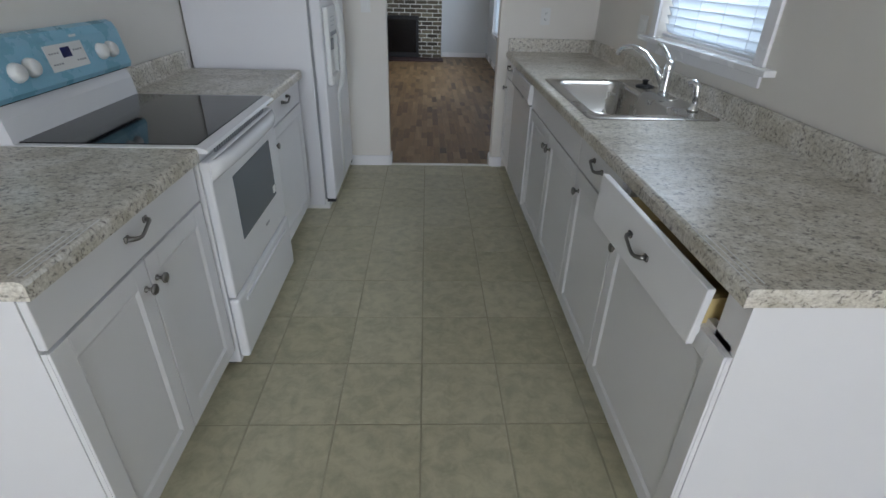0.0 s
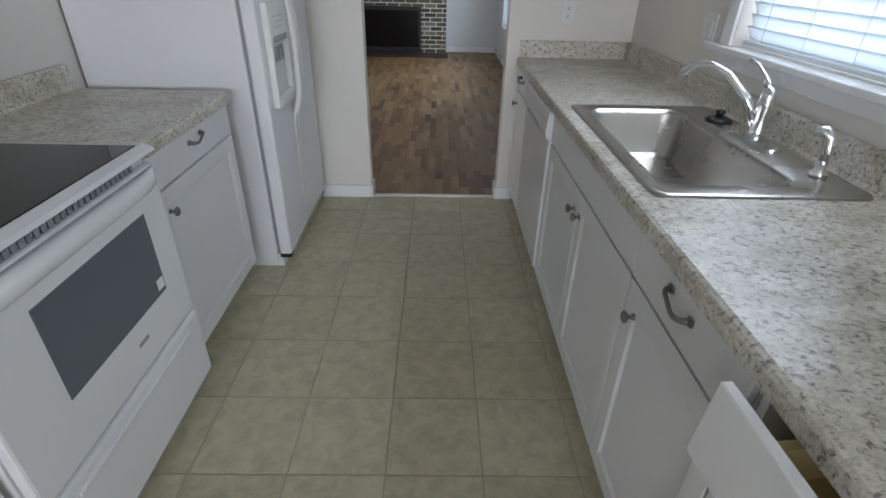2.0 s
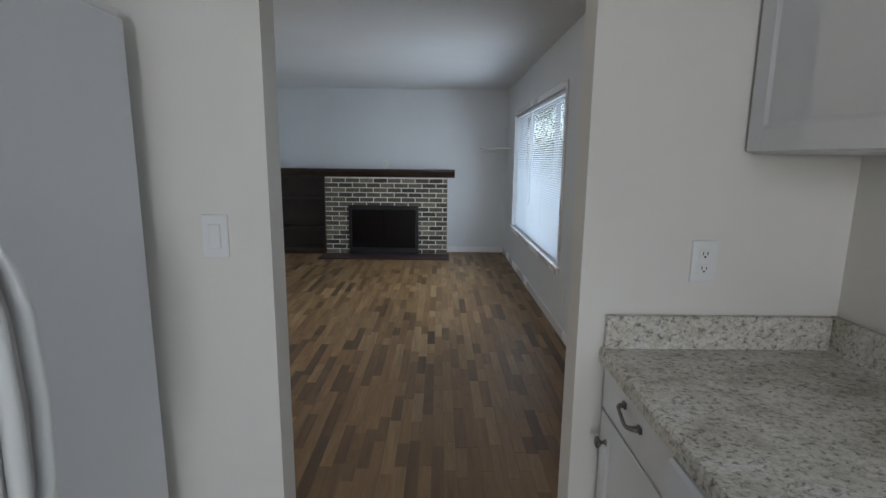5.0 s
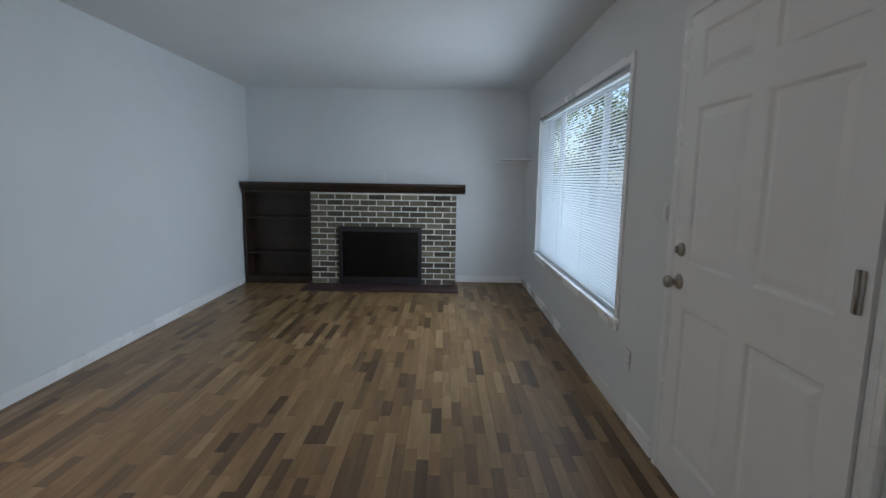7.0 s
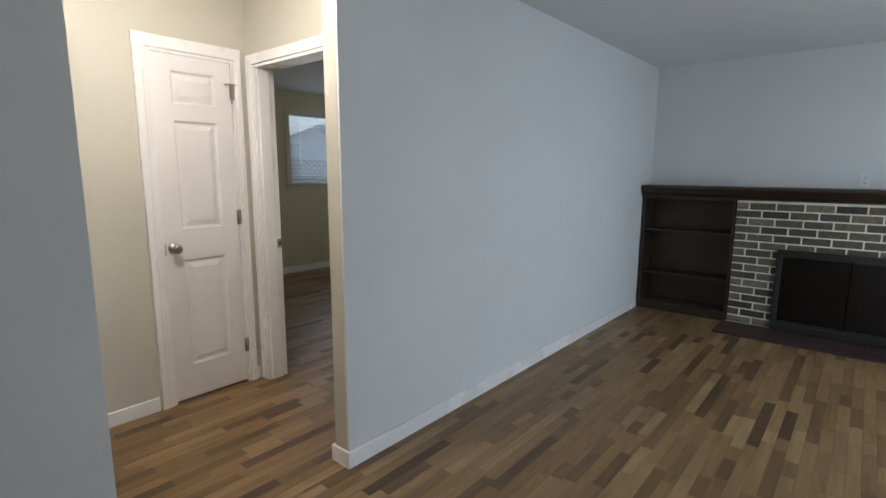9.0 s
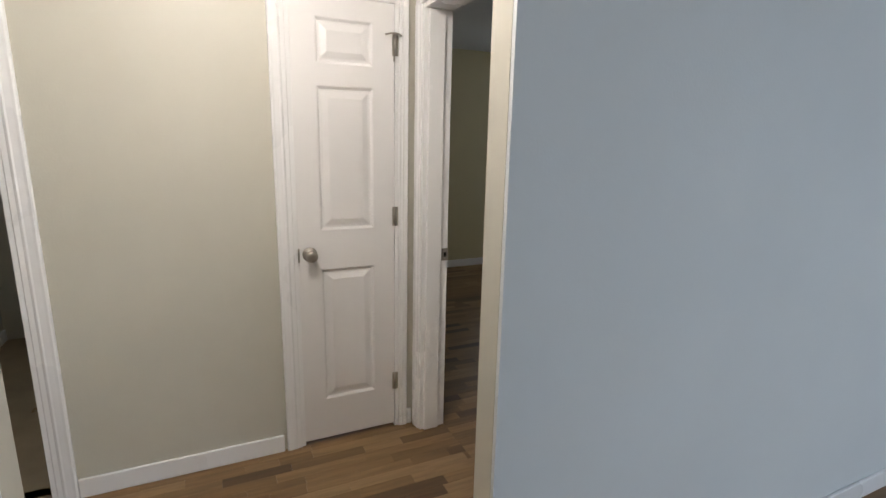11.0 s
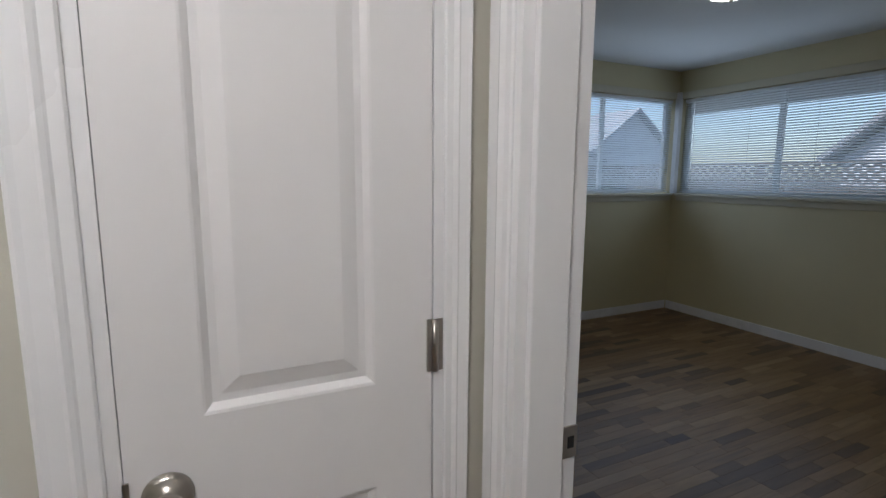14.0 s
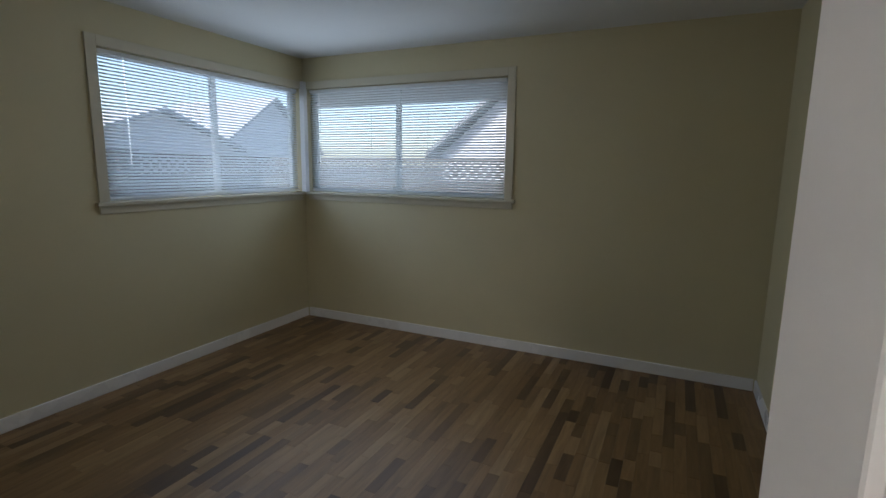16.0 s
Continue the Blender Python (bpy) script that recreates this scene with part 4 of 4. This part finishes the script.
spout = [(fx - 0.01, fy + 0.005, 0.97), (fx - 0.045, fy + 0.035, 1.045), (fx - 0.095, fy + 0.08, 1.105), (fx - 0.14, fy + 0.125, 1.128), (fx - 0.175, fy + 0.155, 1.12), (fx - 0.19, fy + 0.17, 1.10), (fx - 0.193, fy + 0.173, 1.085)]
part("spout", tube(bmesh.new(), spout, [0.016, 0.0145, 0.013, 0.012, 0.012, 0.0125, 0.013], 14), CHROME, faucet)
part("lever", tube(bmesh.new(), [(fx, fy, 1.075), (fx - 0.005, fy + 0.03, 1.105), (fx - 0.012, fy + 0.075, 1.135), (fx - 0.02, fy + 0.11, 1.145)], [0.014, 0.009, 0.0065, 0.008], 10), CHROME, faucet)
sprayer = thing("side_sprayer", "chrome side sprayer standing on the sink rim", "sprayer")
part("base", lathe(bmesh.new(), [(0.023, 0.9205), (0.022, 0.93), (0.015, 0.94), (0.014, 0.955)], Matrix.Translation((1.445, 2.53, 0)), 20), CHROME, sprayer)
part("head", tube(bmesh.new(), [(1.445, 2.53, 0.955), (1.445, 2.53, 0.99), (1.443, 2.535, 1.02), (1.432, 2.545, 1.035), (1.415, 2.56, 1.03)], [0.012, 0.014, 0.017, 0.018, 0.014], 14), CHROME, sprayer)

# dishwasher
dw = thing("dishwasher", "white built-in dishwasher beside the sink cabinet", "dishwasher")
part("body", boxes((0.935, 1.52, 3.340, 3.957, 0.10, 0.868)), ENAMEL, dw)
part("door", boxes((0.908, 0.934, 3.343, 3.954, 0.115, 0.745), bev=0.006), ENAMEL, dw)
bm = bmesh.new()
prism(bm, [(0.934, 0.75), (0.897, 0.752), (0.889, 0.775), (0.896, 0.86), (0.902, 0.866), (0.934, 0.866)], "y", 3.343, 3.954)
panel = part("control_panel", bm, ENAMEL, dw)
part("latch_handle", boxes((0.886, 0.892, 3.50, 3.80, 0.757, 0.774), bev=0.002), GREY_PLASTIC, panel)
part("marking", boxes(*[(0.8915, 0.8945, 3.40 + k * 0.035, 3.415 + k * 0.035, 0.82, 0.824) for k in range(5)]), GREY_PLASTIC, panel)
part("badge", lathe(bmesh.new(), [(0.014, 0.0), (0.014, 0.002), (0.01, 0.003)], Matrix.Translation((0.9085, 3.40, 0.16)) @ Euler((0, -math.pi / 2, 0)).to_matrix().to_4x4(), 16), GREY_PLASTIC, dw, "small round grey badge")
part("toe_kick", boxes((0.96, 1.5, 3.345, 3.952, 0.0015, 0.0995)), ENAMEL, dw)

# range
rng = thing("electric_range", "white electric range with black glass cooktop", "range")
y0, y1, rf = 1.947, 2.709, -0.405
part("body", boxes((-1.06, rf - 0.03, y0, y1, 0.03, 0.895), bev=0.004), ENAMEL, rng)
# near-black slab for the shade below the range, no modelled feet
part("shade_filler", boxes((-1.0, -0.47, y0 + 0.03, y1 - 0.03, 0.0015, 0.029)), BLACK_GAP, rng)
bm = bmesh.new()
prism(bm, [(-1.06, 0.8955), (-1.06, 0.915), (rf - 0.02, 0.917), (rf + 0.008, 0.910), (rf + 0.014, 0.90), (rf + 0.008, 0.8955)], "y", y0 - 0.002, y1 + 0.002)
part("cooktop_frame", bm, ENAMEL, rng)
part("cooktop_glass", boxes((-0.985, rf - 0.025, y0 + 0.022, y1 - 0.022, 0.914, 0.9195), bev=0.0015), GLASS_BLACK, rng, "glossy black ceramic glass")
oven = part("oven_door", boxes((rf - 0.029, rf + 0.002, y0 + 0.004, y1 - 0.004, 0.335, 0.865), bev=0.008), ENAMEL, rng)
part("oven_window", boxes((rf + 0.0015, rf + 0.0045, 2.125, 2.585, 0.495, 0.752), bev=0.001), OVEN_GLASS, oven, "smoky grey oven window")
bm = bmesh.new()
prof = [(0.0, 0.79), (0.022, 0.803), (0.042, 0.818), (0.05, 0.838), (0.046, 0.855), (0.03, 0.863), (0.0, 0.858)]
loops = []
for k in range(17):
    s = -1 + 2 * k / 16
    g = max(0.12, (1 - abs(s) ** 8)) * (0.82 + 0.18 * math.cos(s * math.pi / 2))
    loops.append([bm.verts.new((rf + 0.001 + d * g, (y0 + y1) / 2 + s * 0.368, z)) for d, z in prof])
for la, lb in zip(loops, loops[1:]):
    for i in range(len(prof)):
        f = bm.faces.new((la[i], la[(i + 1) % len(prof)], lb[(i + 1) % len(prof)], lb[i]))
        f.smooth = True
bm.faces.new(list(reversed(loops[0])))
bm.faces.new(loops[-1])
bmesh.ops.recalc_face_normals(bm, faces=bm.faces)
part("door_handle", bm, ENAMEL, oven)
for k in range(26):
    part("vent_slot", boxes((rf - 0.012, rf - 0.006, 2.05 + k * 0.022, 2.063 + k * 0.022, 0.868, 0.885)), GREY_PLASTIC, rng)
part("sticker", boxes((rf + 0.0046, rf + 0.005, 2.545, 2.58, 0.51, 0.545)), PLASTIC, oven, "small pale sticker on the oven glass")
part("badge", boxes((rf + 0.0022, rf + 0.0035, 2.39, 2.44, 0.42, 0.432)), GREY_PLASTIC, oven, "small grey badge")
bm = boxes((rf - 0.029, rf + 0.008, y0 + 0.004, y1 - 0.004, 0.055, 0.325), bev=0.01)
low = part("storage_drawer", bm, ENAMEL, rng)
part("grip_ridge", boxes((rf + 0.006, rf + 0.015, y0 + 0.08, y1 - 0.08, 0.275, 0.292), bev=0.004), ENAMEL, low)
bm = bmesh.new()
prism(bm, [(-1.06, 0.9155), (-0.985, 0.9155), (-0.995, 0.99), (-1.01, 1.025), (-1.06, 1.03)], "y", y0, y1)
part("backguard_base", bm, ENAMEL, rng)
bm = bmesh.new()
prism(bm, [(-1.065, 1.034), (-0.985, 1.034), (-0.978, 1.05), (-1.003, 1.18), (-1.018, 1.208), (-1.04, 1.217), (-1.065, 1.214)], "y", y0, y1)
guard = part("control_panel", bm, BLUE_FILM, rng, "control panel under blue protective film")
# black strip for the shade between backguard base and control panel
part("shadow_gap", boxes((-1.055, -0.993, y0 + 0.004, y1 - 0.004, 1.029, 1.0345)), BLACK_GAP, rng)
tilt = math.atan2(0.025, 0.13)


def on_panel(y, z, d):
    t = (z - 1.05) / 0.13
    return Matrix.Translation((-0.978 - 0.025 * t, y, z)) @ Euler((0, math.pi / 2 - tilt, 0)).to_matrix().to_4x4() @ Matrix.Translation((0, 0, d))


for y, z in ((2.065, 1.11), (2.135, 1.115), (2.535, 1.115), (2.60, 1.115)):
    k = lathe(bmesh.new(), [(0.031, 0.0), (0.031, 0.006), (0.026, 0.02), (0.022, 0.024), (0.006, 0.0245)], on_panel(y, z, 0.0), 24)
    part("knob", k, PLASTIC, guard, "white control knob")
bm = bmesh.new()
bmesh.ops.create_cube(bm, size=1.0, matrix=on_panel(2.335, 1.125, 0.001) @ Matrix.Diagonal((0.085, 0.21, 0.002, 1)))
keypad = part("keypad", bm, PLASTIC, guard, "white keypad label")
bm = bmesh.new()
bmesh.ops.create_cube(bm, size=1.0, matrix=on_panel(2.335, 1.138, 0.0026) @ Matrix.Diagonal((0.034, 0.05, 0.002, 1)))
part("display", bm, SCREEN, keypad, "dark blue display")
for i in range(4):
    for s in (-1, 1):
        for zz in (1.105, 1.14):
            bm = bmesh.new()
            bmesh.ops.create_cube(bm, size=1.0, matrix=on_panel(2.335 + s * (0.045 + 0.014 * i), zz, 0.0024) @ Matrix.Diagonal((0.006, 0.008, 0.001, 1)))
            part("button", bm, GREY_PLASTIC, keypad)
bm = bmesh.new()
bmesh.ops.create_cube(bm, size=1.0, matrix=on_panel(2.41, 1.185, 0.0016) @ Matrix.Diagonal((0.008, 0.04, 0.001, 1)))
part("badge", bm, PLASTIC, guard, "small pale badge")

# refrigerator
fr = thing("refrigerator", "white side-by-side refrigerator with water dispenser", "refrigerator")
fy0, fy1, fx = 3.50, 4.35, -0.30
part("body", boxes((-1.065, fx - 0.075, fy0, fy1, 0.03, 1.735), bev=0.006), FRIDGE_SKIN, fr)
part("gasket", boxes((fx - 0.0749, fx - 0.061, fy0 + 0.012, fy1 - 0.012, 0.06, 1.725)), GREY_PLASTIC, fr)
seam = 3.88
d1 = part("freezer_door", boxes((fx - 0.06, fx, fy0, seam - 0.003, 0.075, 1.745), bev=0.010), FRIDGE_SKIN, fr)
d2 = part("fridge_door", boxes((fx - 0.06, fx, seam + 0.003, fy1, 0.075, 1.745), bev=0.010), FRIDGE_SKIN, fr)
part("toe_grille", boxes((-1.0, fx - 0.05, fy0 + 0.01, fy1 - 0.01, 0.0015, 0.07)), PLASTIC, fr, "white toe grille")
part("hinge_cover", boxes((fx - 0.075, fx - 0.01, fy0 + 0.005, fy0 + 0.10, 1.7455, 1.765), bev=0.004), GREY_PLASTIC, fr)
part("hinge_cover", boxes((fx - 0.075, fx - 0.01, fy1 - 0.10, fy1 - 0.005, 1.7455, 1.765), bev=0.004), PLASTIC, fr)
part("bottom_hinge", boxes((fx - 0.06, fx - 0.005, fy0 + 0.004, fy0 + 0.05, 0.055, 0.0745)), BLACK, fr, "black bottom hinge")
part("bottom_hinge", boxes((fx - 0.06, fx - 0.005, fy1 - 0.05, fy1 - 0.004, 0.055, 0.0745)), BLACK, fr, "black bottom hinge")
for d, s in ((d1, -1), (d2, 1)):
    yy = seam + s * 0.024
    bm = bmesh.new()
    zs = [(0.10, 0.006), (0.30, 0.007), (0.60, 0.008), (0.70, 0.014), (0.76, 0.045), (0.84, 0.058), (1.0, 0.064), (1.16, 0.058), (1.23, 0.045), (1.29, 0.014), (1.36, 0.008), (1.55, 0.007), (1.71, 0.006)]
    loops = []
    for z, o in zs:
        bow = 0.020 * max(0, math.sin(math.pi * (z - 0.68) / 0.64)) if 0.68 < z < 1.32 else 0
        inner = 0.0 if o < 0.02 else o - 0.026
        w = 0.013 if o > 0.02 else 0.009
        c = yy + s * 0.0 - (0 if o < 0.02 else s * 0.0) + s * bow * 0.3
        loops.append([bm.verts.new(v) for v in ((fx + inner, c - w, z), (fx + o * 0.8, c - w, z), (fx + o, c - w * 0.5, z), (fx + o, c + w * 0.5, z), (fx + o * 0.8, c + w, z), (fx + inner, c + w, z))])
    for a, b in zip(loops, loops[1:]):
        for i in range(6):
            f = bm.faces.new((a[i], a[(i + 1) % 6], b[(i + 1) % 6], b[i]))
            f.smooth = True
    bm.faces.new(list(reversed(loops[0])))
    bm.faces.new(loops[-1])
    bmesh.ops.recalc_face_normals(bm, faces=bm.faces)
    part("handle", bm, PLASTIC, d, "long bowed white handle")
py0, py1 = 3.56, 3.84
disp = part("dispenser", boxes((fx, fx + 0.03, py0, py0 + 0.03, 0.80, 1.235), (fx, fx + 0.03, py1 - 0.03, py1, 0.80, 1.235), (fx, fx + 0.03, py0 + 0.03, py1 - 0.03, 1.07, 1.235), (fx, fx + 0.034, py0 + 0.03, py1 - 0.03, 0.80, 0.85), bev=0.007), PLASTIC, d1, "white moulded ice and water dispenser")
part("recess", boxes((fx + 0.0005, fx + 0.004, py0 + 0.03, py1 - 0.03, 0.85, 1.07)), PLASTIC, disp)
part("control_strip", boxes((fx + 0.0302, fx + 0.0325, py0 + 0.035, py1 - 0.04, 1.075, 1.098)), GREY_PLASTIC, disp)
part("paddle", boxes((fx + 0.004, fx + 0.016, 3.62, 3.67, 0.985, 1.05), bev=0.004), GREY_PLASTIC, disp, "grey dispenser paddle")
part("paddle", boxes((fx + 0.004, fx + 0.016, 3.71, 3.775, 0.985, 1.05), bev=0.004), GREY_PLASTIC, disp, "grey dispenser paddle")
part("marking", boxes(*[(fx + 0.0302, fx + 0.031, 3.635 + 0.045 * i, 3.66 + 0.045 * i, 1.13 + 0.022 * j, 1.134 + 0.022 * j) for i in range(3) for j in range(3)]), GREY_PLASTIC, disp)


# ---- outdoors ----
solid("ground", boxes((-400, 400, -400, 400, -0.6, -0.35)), GROUND, "grey paved and gravelled ground outside", "ground", kind="structure")


eave = tagged(thing("eave", "white painted roof eave above the garden window", "eave"), kind="structure")
part("soffit", boxes((-7.0, -2.0, 11.092, 11.66, 2.25, 2.27)), SIDING, eave)
part("fascia", boxes((-7.0, -2.0, 11.662, 11.69, 2.10, 2.32), bev=0.003), SIDING, eave)


def fence_run(x0, y0, x1, y1, label):
    f = thing("fence", label, "fence", group="garden fences")
    d = Vector((x1 - x0, y1 - y0, 0))
    n = int(d.length / 0.145)
    ang = math.atan2(d.y, d.x)
    base = Matrix.Translation((x0, y0, -0.35)) @ Matrix.Rotation(ang, 4, "Z")
    f.matrix_world = base
    plank = mesh_of("board", boxes((0.003, 0.14, -0.01, 0.01, 0, 1.60)), FENCE)
    for i in range(n):
        o = part("board", plank, FENCE, f)
        o.location = (i * 0.145, 0, 0)
    post = mesh_of("post", boxes((-0.045, 0.045, 0.012, 0.10, 0, 1.98), bev=0.006), FENCE)
    for i in range(int(d.length / 2.4) + 1):
        o = part("post", post, FENCE, f)
        o.location = (i * 2.4, 0, 0)
    part("rail", boxes((0, d.length, -0.02, 0.03, 1.602, 1.64), (0, d.length, -0.02, 0.03, 1.935, 1.975)), FENCE, f)
    bm = bmesh.new()
    for s in (1, -1):
        k = -0.3
        while k < d.length + 0.3:
            m = Matrix.Translation((k, 0.004 * s, 1.788)) @ Matrix.Rotation(s * math.pi / 4, 4, "Y")
            if 0.1 < k < d.length - 0.1:
                bmesh.ops.create_cube(bm, size=1.0, matrix=m @ Matrix.Diagonal((0.036, 0.007, 0.40, 1)))
            k += 0.145
    part("lattice", bm, FENCE, f, "diagonal lattice along the fence top")
    return f


fence_run(-12.5, 14.6, -0.5, 14.6, "weathered grey board fence with lattice top")
fence_run(-10.2, 4.5, -10.2, 14.5, "weathered grey board fence with lattice top beside the house")


def house(x0, x1, y0, y1, eave, ridge, along, label):
    h = thing("neighbour_house", label, "house", group="neighbouring houses")
    part("wall", boxes((x0, x1, y0, y1, -0.4, eave)), SIDING, h)
    bm = bmesh.new()
    o = 0.4
    if along == "y":
        m = (x0 + x1) / 2
        prism(bm, [(x0 - o, eave - 0.15), (m, ridge), (x1 + o, eave - 0.15), (x1 + o, eave), (m, ridge + 0.18), (x0 - o, eave)], "y", y0 - o, y1 + o)
        g = prism(bmesh.new(), [(x0, eave), (x1, eave), (m, ridge - 0.02)], "y", y0 + 0.01, y0 + 0.15)
    else:
        m = (y0 + y1) / 2
        prism(bm, [(y0 - o, eave - 0.15), (m, ridge), (y1 + o, eave - 0.15), (y1 + o, eave), (m, ridge + 0.18), (y0 - o, eave)], "x", x0 - o, x1 + o)
        g = prism(bmesh.new(), [(y0, eave), (y1, eave), (m, ridge - 0.02)], "x", x1 - 0.15, x1 - 0.01)
    part("roof", bm, ROOFING, h, "grey shingled gable roof")
    part("gable", g, SIDING, h)
    return h


h1 = house(-9.6, -1.6, 21, 30, 1.9, 5.3, "y", "grey gabled neighbouring house behind the fence")
h2 = house(-32, -22, 17.2, 24.4, 2.2, 3.5, "x", "pale gabled neighbouring house beyond the fence")
house(-31, -24, 25.4, 32.6, 2.3, 5.0, "x", "pale gabled neighbouring house among the trees")
for hh, rows in ((h1, [(-3.0, -2.0, 20.97, 20.995, 1.2, 2.6)]), (h2, [(-21.995, -21.97, 18.6, 19.8, 1.0, 2.0)])):
    for r in rows:
        w = part("window", boxes(r), GREY_PLASTIC, hh, "dark window")


def tree(x, y, h, spread, label, seed):
    rnd = random.Random(seed)
    t = thing("tree", label, "tree", (x, y, -0.35), group="trees outside")
    bm = bmesh.new()
    tube(bm, [(0, 0, 0), (0.05, 0.03, h * 0.3), (-0.03, 0.06, h * 0.6), (0, 0, h * 0.92)], [0.17, 0.13, 0.08, 0.02], 9)
    tips = []
    for i in range(11):
        a, z = rnd.uniform(0, 6.28), h * rnd.uniform(0.25, 0.75)
        r = spread * rnd.uniform(0.5, 0.95)
        e = (r * math.cos(a), r * math.sin(a), z + h * rnd.uniform(0.08, 0.25))
        tube(bm, [(0, 0, z), (e[0] * 0.5, e[1] * 0.5, (z + e[2]) / 2 + 0.1), e], [0.05, 0.03, 0.01], 6)
        tips += [e, (e[0] * 0.6, e[1] * 0.6, (z + e[2]) / 2 + 0.1)]
    part("trunk", bm, BARK, t)
    verts, faces = [], []
    for c in tips + [(0, 0, h * 0.9)] * 3:
        for _ in range(230):
            p = Vector(c) + Vector((rnd.gauss(0, 0.33), rnd.gauss(0, 0.33), rnd.gauss(0, 0.28))) * (spread / 1.8)
            q = Euler((rnd.uniform(0, 6), rnd.uniform(0, 6), rnd.uniform(0, 6))).to_matrix()
            s = rnd.uniform(0.05, 0.10)
            k = len(verts)
            verts += [p + q @ Vector(v) for v in ((-s, 0, 0), (0, -s * 0.5, 0.01), (s, 0, 0), (0, s * 0.5, 0.01))]
            faces.append((k, k + 1, k + 2, k + 3))
    me = bpy.data.meshes.new("crown")
    me.from_pydata(verts, [], faces)
    me.materials.append(LEAF)
    part("crown", me, LEAF, t)


for i, (x, y, h, s) in enumerate([(7.0, 15.5, 5.2, 2.0), (8.0, 19.5, 6.0, 2.4), (6.2, 24.0, 5.5, 2.2), (9.5, 13.0, 5.5, 2.2), (11, 24, 7, 2.8), (5.0, 30.0, 6.5, 2.6), (-14.0, 9.5, 4.2, 1.7)]):
    tree(x, y, h, s, "leafy green tree outside the house", 40 + i)


# ---- floors laid piece by piece ----
floor = tagged(new("floor"), "oak strip floor in mixed browns, lightly worn", "floor", kind="structure")
ROW = 0.0585
rnd = random.Random(11)
single = {}
joined_v, joined_f = [], []


def strip_mesh(length):
    key = round(length, 2)
    if key not in single:
        single[key] = mesh_of("plank", boxes((0.0003, ROW - 0.0003, 0.0003, key - 0.0003, -0.0079, 0.0), bev=0.0005), PLANK_ONE)
    return single[key]


def strips(x0, x1, y0, y1, parts_from=None, parts_to=None):
    count = 0
    x = x0
    while x < x1 - 0.005:
        w = min(ROW, x1 - x)
        y = y0 - rnd.uniform(0, 0.4)
        while y < y1:
            ln = rnd.choice((0.15, 0.19, 0.24, 0.29, 0.34, 0.4, 0.48, 0.56))
            a, b = max(y, y0), min(y + ln, y1)
            if b - a > 0.004:
                whole = w > ROW - 1e-6 and a == y and b == y + ln
                near = parts_from and whole and parts_from[0] < x < parts_to[0] and parts_from[1] < y < parts_to[1] and count < 300
                if near:
                    o = part("plank", strip_mesh(ln), PLANK_ONE, floor)
                    o.location = (x, y, 0)
                    count += 1
                else:
                    k = len(joined_v)
                    e, h, c = 0.0003, 0.0, 0.0005
                    lo = [(x + e, a + e), (x + w - e, a + e), (x + w - e, b - e), (x + e, b - e)]
                    hi = [(x + e + c, a + e + c), (x + w - e - c, a + e + c), (x + w - e - c, b - e - c), (x + e + c, b - e - c)]
                    joined_v.extend([(p, q, -0.0079) for p, q in lo] + [(p, q, h - c * 0.6) for p, q in lo] + [(p, q, h) for p, q in hi])
                    for i in range(4):
                        j = (i + 1) % 4
                        joined_f.append((k + i, k + j, k + 4 + j, k + 4 + i))
                        joined_f.append((k + 4 + i, k + 4 + j, k + 8 + j, k + 8 + i))
                    joined_f.append((k + 8, k + 9, k + 10, k + 11))
            y += ln
        x += ROW


strips(-2.09, LX, 4.455, 10.73, (-0.7, 5.2), (0.9, 8.2))
strips(-3.51, -2.09, 4.52, 7.085)
strips(-6.30, -2.475, 7.085, 10.95)
me = bpy.data.meshes.new("planks")
me.from_pydata(joined_v, [], joined_f)
me.materials.append(PLANK_MANY)
tagged(part("planks", me, PLANK_MANY, floor), "oak strips in mixed browns", kind="stuff")

kitchen_floor = tagged(new("kitchen_floor"), "beige marbled vinyl tile floor with darker joints", "floor", kind="structure")
TX, TY = 0.305, 0.3175
tile = mesh_of("tile", boxes((0.003, TX - 0.003, 0.003, TY - 0.003, -0.002, 0.0015), bev=0.0012), TILE_ONE)
for i in range(-5, 5):
    for j in range(-12, 9):
        x, y = 0.288 + i * TX, 1.654 + j * TY
        if y + TY > 4.42:
            b = part("tile", boxes((x + 0.003, x + TX - 0.003, y + 0.003, 4.409, -0.002, 0.0015), bev=0.0012), TILE_ONE, kitchen_floor) if y < 4.39 else None
        else:
            o = part("tile", tile, TILE_ONE, kitchen_floor)
            o.location = (x, y, 0)

# bricks of the fireplace, with a running bond
RH, BL = 0.0702, 0.205
brick_cache = {}
for r in range(16):
    z = 0.012 + r * RH
    x = bx0 - (BL / 2 if r % 2 else 0)
    while x < bx1 - 0.01:
        a, b = max(x, bx0), min(x + BL, bx1)
        spans = [(a, b)]
        if z + RH > 0.03 and z < oz1 - 0.02:
            spans = [(p, q) for p, q in ((a, min(b, ox0)), (max(a, ox1), b)) if q - p > 0.02]
        for p, q in spans:
            key = round(q - p, 3)
            if key not in brick_cache:
                brick_cache[key] = mesh_of("brick", boxes((0.006, key - 0.006, 0.0, 0.09, 0.006, RH - 0.006), bev=0.003), BRICK)
            o = part("brick", brick_cache[key], BRICK, fireplace)
            o.location = (p, FY - 0.001 + rnd.uniform(-0.0015, 0.0015), z)
        x += BL
for r in range(16):
    o = part("brick", boxes((bx1 - 0.007, bx1, FY + 0.10 + (0.04 if r % 2 else 0), 10.722, 0.012 + r * RH + 0.006, 0.012 + r * RH + RH - 0.006)), BRICK, fireplace)
